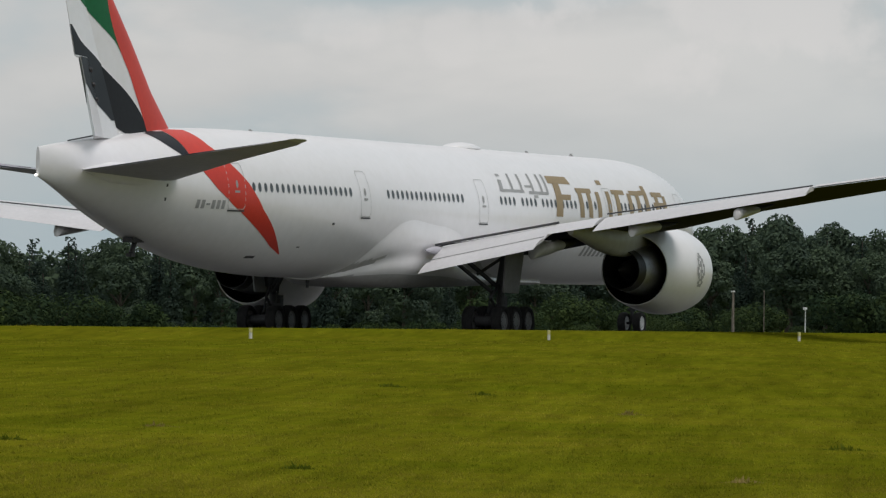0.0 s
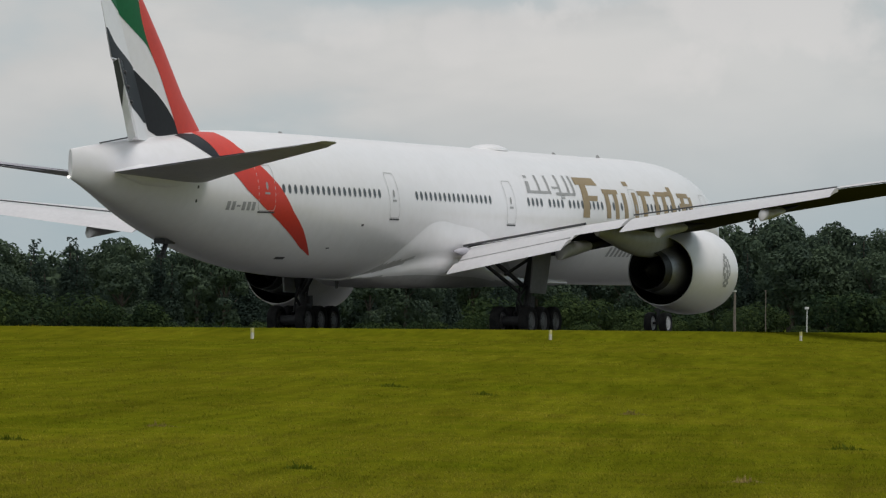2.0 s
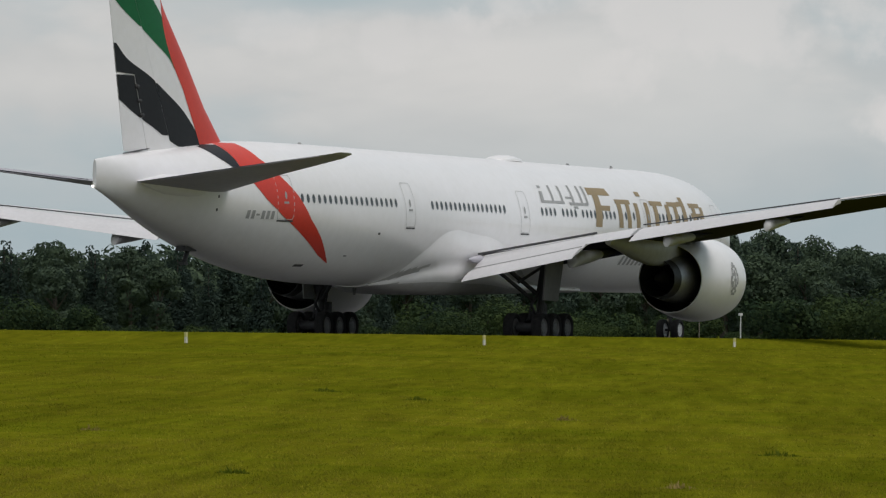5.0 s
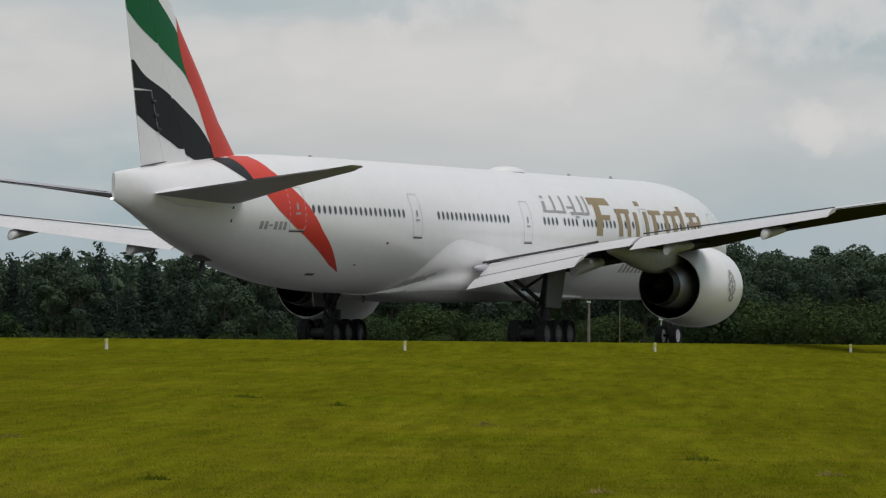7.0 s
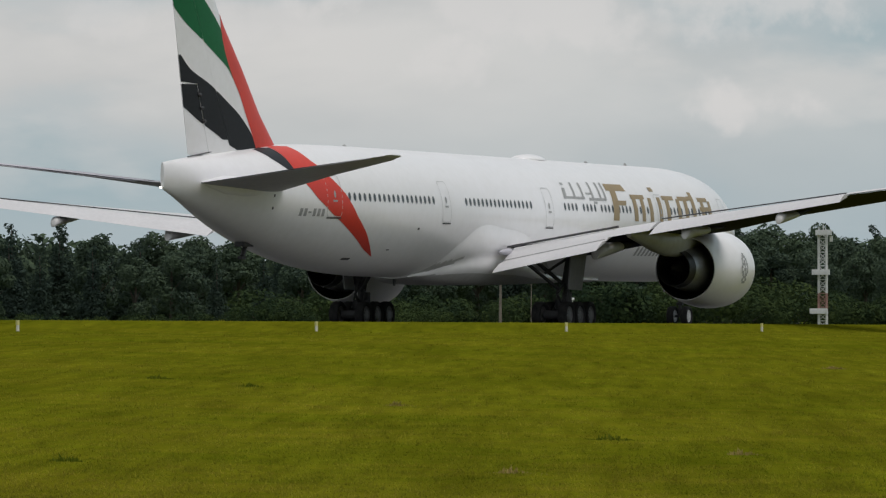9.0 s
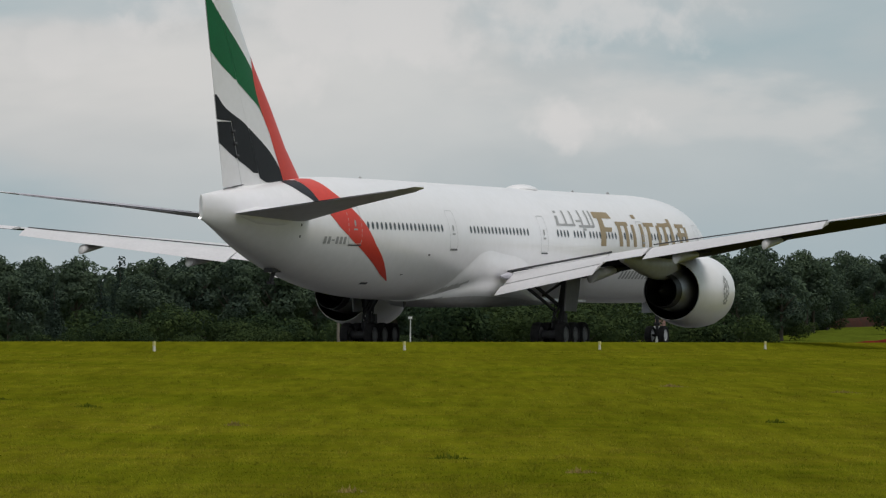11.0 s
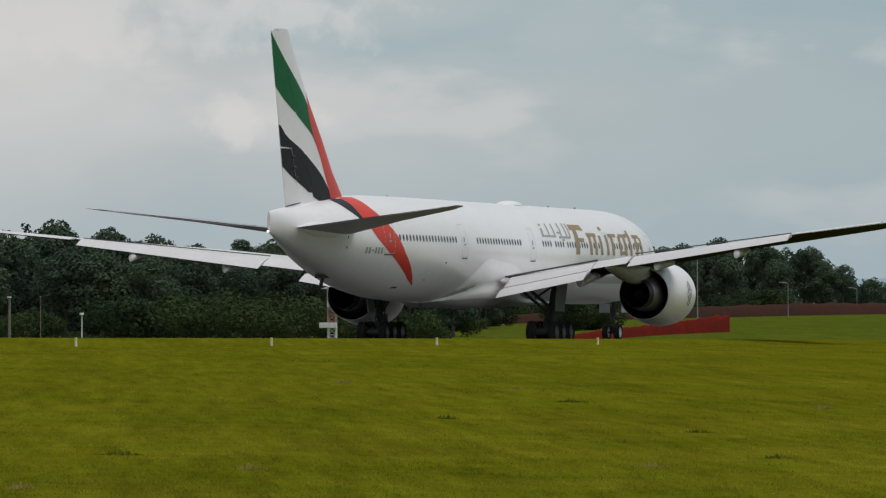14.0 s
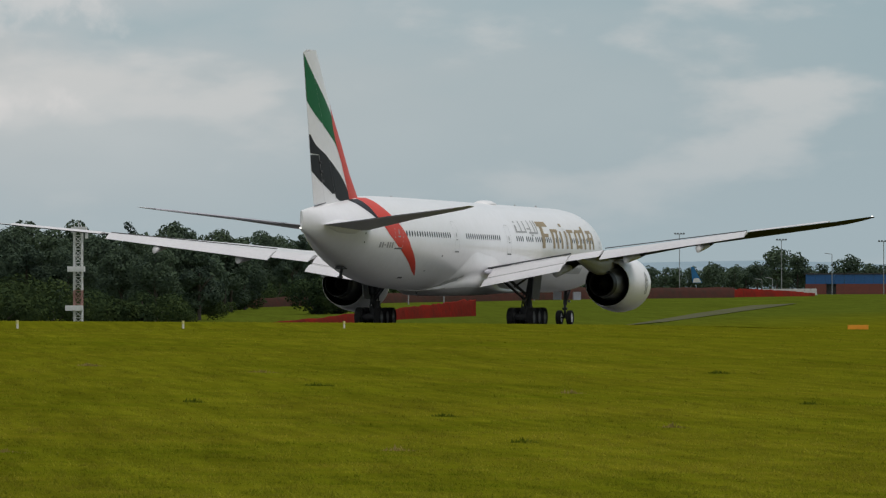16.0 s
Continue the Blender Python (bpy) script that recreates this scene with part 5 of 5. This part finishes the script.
def build_far_apron():
    # light masts
    for az, r, el, heads in ((49.27, 1200, 0.84, 2), (50.16, 1180, 0.785, 2), (50.60, 1150, 0.66, 1), (51.05, 1150, 0.77, 2), (47.21, 860, 0.80, 2), (49.99, 1120, 0.44, 1), (50.08, 1120, 0.45, 1), (46.9, 850, 0.6, 1), (48.0, 900, 0.55, 1), (48.6, 980, 0.5, 1)):
        base = polar(az, r)
        h = EYE[2] + r * math.tan(radians(el)) - base.z
        o = tagged(new("light_mast"), "tall thin grey mast with floodlights", "light mast", "light masts")
        o.matrix_basis = Matrix.Translation(base) @ Matrix.Rotation(radians(-az), 4, 'Z')
        piece("shaft", *tube((0, 0, -.3), (0, 0, h), 0.085 if h > 5 else .05, 0.055 if h > 5 else .035, 8), MAST_GREY, o)
        if heads == 2:
            piece("cross_arm", *box((0, 0, h), (1.9, 0.12, 0.12)), MAST_GREY, o)
            for k in (-.8, -.3, .3, .8):
                piece("floodlight", *box((k, -.1, h + .12), (0.3, 0.25, 0.22)), STRUT, o)
        else:
            piece("lamp_arm", *tube((0, 0, h), (-.9, 0, h + .15), 0.06, n=6), MAST_GREY, o)
            piece("lamp_head", *box((-1.0, 0, h + .15), (0.5, 0.2, 0.12)), MAST_GREY, o)
    # row of pale blocks
    block = None
    for k in range(11):
        at = polar(49.92 + k * 0.052, 1030 + 4 * k)
        at.z += 0.35
        m = Matrix.Translation(at) @ Matrix.Rotation(radians(-50), 4, 'Z')
        if block is None:
            block = tagged(piece("concrete_block", *merged(box((0, 0, .35), (1.0, .7, .7), taper=.9), box((0, 0, -.3), (1.1, .8, .8))), CONCRETE), "small white block in a row beside the apron", "block", "row of white blocks")
            block.matrix_basis = m
        else:
            copy_thing(block, m)
    # low hall with blue cladding over brick
    base = polar(50.95, 1330)
    hall = tagged(new("hall"), "low hall with blue cladding above a brick wall", "building")
    hall.matrix_basis = Matrix.Translation(base) @ Matrix.Rotation(radians(-50.95), 4, 'Z')
    zt = EYE[2] + 1330 * math.tan(radians(0.49)) - base.z
    zm = zt * 0.5
    for a, b in ((-13.5, -9.3), (-7.3, 14)):
        piece("brick_wall", *box(((a + b) / 2, 0, zm / 2 - .2), (b - a, .35, zm + .4), bevel=.02), BRICK, hall)
    piece("opening", *box((-8.3, 1.2, zm / 2), (2.6, .1, zm), bevel=.02), SEAL, hall, "dark open doorway")
    piece("side_wall", *box((-13.4, 5.5, zm / 2), (.35, 10.6, zm), bevel=.02), BRICK, hall)
    for k in range(14):
        piece("cladding_panel", *box((-12.5 + 1.97 * k, 0.05, (zt + zm) / 2), (1.93, .3, zt - zm), bevel=.05), BLUE_CLAD, hall)
    piece("roof", *box((0.25, 5.4, zt + .06), (27.8, 11.2, .16), bevel=.02), STRUT, hall)
    piece("eaves_trim", *box((0.25, -.16, zt - .06), (27.9, .1, .2), bevel=.02), STRUT, hall)
    # tail of a parked aircraft behind the bank
    base = polar(49.42, 1180)
    o = tagged(new("parked_airplane"), "blue tail fin of a parked airplane showing over the bank", "airplane")
    o.matrix_basis = Matrix.Translation(base) @ Matrix.Rotation(radians(-49.4), 4, 'Z')
    t = EYE[2] + 1180 * math.tan(radians(0.553)) - base.z
    fin_ = [[Vector((x, y * .12, z)) for x, z in ((-1.05, t), (-.55, t), (1.0, t - 2.9), (-.75, t - 2.9))] for y in (-1, 1)]
    piece("fin", *loft(fin_), BLUE_TAIL, o, "blue fin", smooth=False)
    piece("fin_emblem", *loft([[Vector((x, y, z)) for x, z in ((-.55, t - 2.1), (.35, t - 2.0), (.85, t - 2.8), (-.7, t - 2.8))] for y in (-.15, .15)]), MAST_WHITE, o, "white shape at the foot of the fin", smooth=False)
    rings = [[Vector((x, r * math.cos(a), t - 5.3 + r * math.sin(a) + up)) for a in (j * math.tau / 14 for j in range(14))] for x, r, up in ((-3.2, .25, .5), (-1.5, .7, .3), (1, 1.1, 0), (6, 1.25, -.1), (12, 1.25, -.1), (14.5, .7, -.3), (15.2, .1, -.4))]
    piece("body", *loft(rings), WHITE, o)
    piece("gear_leg", *merged(*[tube((x, y, -.2), (x, y, t - 5.8), .12, n=8) for x, y in ((12.5, 0), (3.5, 1.6), (3.5, -1.6))]), STRUT, o)
    # the sign beside the runway
    at = polar(50.825, 430)
    sign = tagged(new("runway_sign"), "orange airfield sign on short legs in the grass", "sign")
    sign.matrix_basis = Matrix.Translation(at) @ Matrix.Rotation(radians(-50.8), 4, 'Z')
    zc = EYE[2] + 430 * math.tan(radians(0.715 - 0.700)) - at.z
    piece("panel", *box((0, 0, zc), (1.36, .2, .42), bevel=.1), ORANGE, sign)
    for k in (-.48, .48):
        piece("leg", *tube((k, 0, -.1), (k, 0, zc - .2), .04, n=8), STRUT, sign)
    # far hazy ridge
    verts, n = [], 60
    for i in range(n + 1):
        a = 28 + 44 * i / n
        z = EYE[2] + 4300 * math.tan(radians(0.57 + 0.03 * math.sin(i * .5) + 0.02 * math.sin(i * 1.3)))
        d = Vector((math.sin(radians(a)), math.cos(radians(a)), 0))
        verts += [d * 3900 + Vector((0, 0, 2)), d * 4300 + Vector((0, 0, z)), d * 4700 + Vector((0, 0, 2))]
    faces = [(3 * i + j, 3 * i + 3 + j, 3 * i + 4 + j, 3 * i + 1 + j) for i in range(n) for j in (0, 1)]
    tagged(piece("distant_hill", verts, faces, HAZE_HILL), "long blue hazy ridge on the horizon", "hill", kind="structure")


build_far_apron()


def build_grass():
    """Low tufts of blades, thicker and higher in patches, each blade a thin leaning triangle."""
    g = np.random.default_rng(21)
    tufts = []
    for _ in range(46000):
        az = 33.2 + 18.8 * g.random()
        far = min(108.5 / math.sin(HEADING - radians(az)), 620)
        u = g.random()
        r = 1 / ((1 - u) / 52 + u / far)
        at = polar(az, r)
        tufts.append((at.x, at.y, at.z, r, 0.35 + 1.3 * g.random() ** 2.2))
    tufts = np.repeat(np.array(tufts), 7, axis=0)
    n = len(tufts)
    r, tall = tufts[:, 3], tufts[:, 4]
    wide = (0.006 + r * 0.00006)[:, None]
    spread_ = (0.035 + r * 0.0002) * (0.6 + 0.6 * tall)
    high = (0.022 + r * 0.00005) * tall * (0.5 + g.random(n))
    turn = g.random(n) * math.tau
    foot = tufts[:, :3] + np.stack((g.normal(size=n) * spread_, g.normal(size=n) * spread_, np.full(n, -.004)), 1)
    across = np.stack((np.cos(turn), np.sin(turn), np.zeros(n)), 1) * wide
    lean = np.stack((g.normal(size=n) * high * .6, g.normal(size=n) * high * .6, high), 1)
    v = np.stack((foot - across, foot + across, foot + lean), 1).reshape(-1, 3)
    faces = np.arange(n * 3).reshape(-1, 3)
    tagged(new("grass", leaf_mesh("grass", v.tolist(), faces.tolist(), BLADE)), "short tufty airfield grass, olive green with dry stalks", "grass", kind="stuff")


build_grass()


def build_tufts():
    """Single clumps that stand out of the mown grass."""
    g = np.random.default_rng(33)

    def clump(name, mat, label, az, r, wide, high, count):
        at = polar(az, r)
        verts, faces = [], []
        side = Vector((math.cos(radians(az)), -math.sin(radians(az)), 0))
        for _ in range(count):
            q = side * (g.normal() * wide * .16) + Vector((g.normal() * .2, g.normal() * .2, 0))
            a, h = g.random() * math.tau, high * (0.25 + g.random()) * math.exp(-(q.length / (wide * .4 + .1)) ** 2)
            w = .02 + r * .00012
            d = Vector((math.cos(a) * w, math.sin(a) * w, 0))
            k = len(verts)
            verts.extend((q - d - Vector((0, 0, .03)), q + d - Vector((0, 0, .03)), q + Vector((g.normal() * h * .5, g.normal() * h * .5, h))))
            faces.append((k, k + 1, k + 2))
        ob = new(name, leaf_mesh(name, verts, faces, mat))
        ob.matrix_basis = Matrix.Translation(at)
        tagged(ob, label, "grass tuft", kind="stuff")

    def by_el(az, el):
        lo_, hi_ = 40.0, 420.0
        for _ in range(40):
            m = (lo_ + hi_) / 2
            at = polar(az, m)
            if math.degrees(math.atan2(at.z - EYE[2], m)) < el:
                lo_ = m
            else:
                hi_ = m
        return lo_

    for az, el, wide, kind in ((36.16, -.73, .40, 0), (41.29, -1.21, .5, 0), (42.16, -.92, .75, 1), (34.9, -.85, .35, 1), (39.0, -.45, .5, 1), (45.0, -.62, .5, 1), (46.1, -.48, .9, 1), (47.2, -.75, .5, 1), (44.1, -.30, .6, 0), (48.3, -.55, .5, 0),
                               (49.6, -.38, .8, 1), (50.4, -.65, .5, 1), (46.8, -1.05, .4, 0), (43.3, -1.05, .45, 0), (47.9, -.98, .5, 1), (40.3, -.62, .45, 0), (38.2, -.38, .6, 1), (49.2, -.85, .35, 0), (37.4, -1.1, .4, 1), (45.6, -.36, .6, 0)):
        r = by_el(az, el)
        clump("dry_tuft" if kind == 0 else "green_tuft", DRY if kind == 0 else TUFT, "pale dry clump of cut grass on the field" if kind == 0 else "dark green clump of longer grass on the field", az, r, wide * r / 250, .08 if kind == 0 else .085, 170)


build_tufts()

# ------------------------------------------------------------------ motions
PITCH, BANK = 0.00429, 0.00383


def plane_pose(x, y, heading):
    a = radians(heading)
    fwd = Vector((math.sin(a), math.cos(a), PITCH)).normalized()
    right = Vector((math.cos(a), -math.sin(a), -BANK)).normalized()
    up = right.cross(fwd).normalized()
    z = -0.000457 * ((x - 180) * math.sin(1.15) + (y - 190) * math.cos(1.15))
    m = Matrix((fwd, -right, up)).transposed().to_4x4()
    return Matrix.Translation((x, y, z)) @ m


def rolled():
    """Seconds, frame by frame, and the way rolled since the start."""
    ts = [r[0] for r in PLANE_ROWS]
    way = [0.0]
    for a, b in zip(PLANE_ROWS, PLANE_ROWS[1:]):
        way.append(way[-1] + math.hypot(b[1] - a[1], b[2] - a[2]))
    return ts, way, smooth_curve(ts, way)


def motions():
    walk(MOVING["plane"], [(t, plane_pose(x, y, h)) for t, x, y, h in PLANE_ROWS])
    ts, way, at = rolled()
    for axle in AXLES:
        base, r = axle.matrix_basis.copy(), axle["roll_radius"]
        rows, last = [(0.0, base)], 0.0
        for k in range(1, 481):
            a = at(k / 30) / r
            nxt = at(min(k + 1, 480) / 30) / r
            if nxt - last > 1.25 or k == 480:
                a = min(a, last + 1.45)
                rows.append((k / 30, base @ Matrix.Rotation(a, 4, 'Y')))
                last = a
        walk(axle, rows)
    rud, hinge = MOVING["rudder"]
    tab, seat = MOVING["tab"]
    swing = ((0, 13.8), (1, 15.2), (1.5, 16.5), (2, 18), (2.5, 19), (3, 19.4), (3.2, 16), (3.4, 10), (3.5, 7), (3.8, 0), (4.5, 0), (9, 0), (16, 0))
    walk(rud, [(t, hinge @ Matrix.Rotation(radians(a), 4, 'Z')) for t, a in swing])
    walk(tab, [(t, seat @ Matrix.Rotation(radians(a * 0.72), 4, 'Z')) for t, a in swing])


motions()
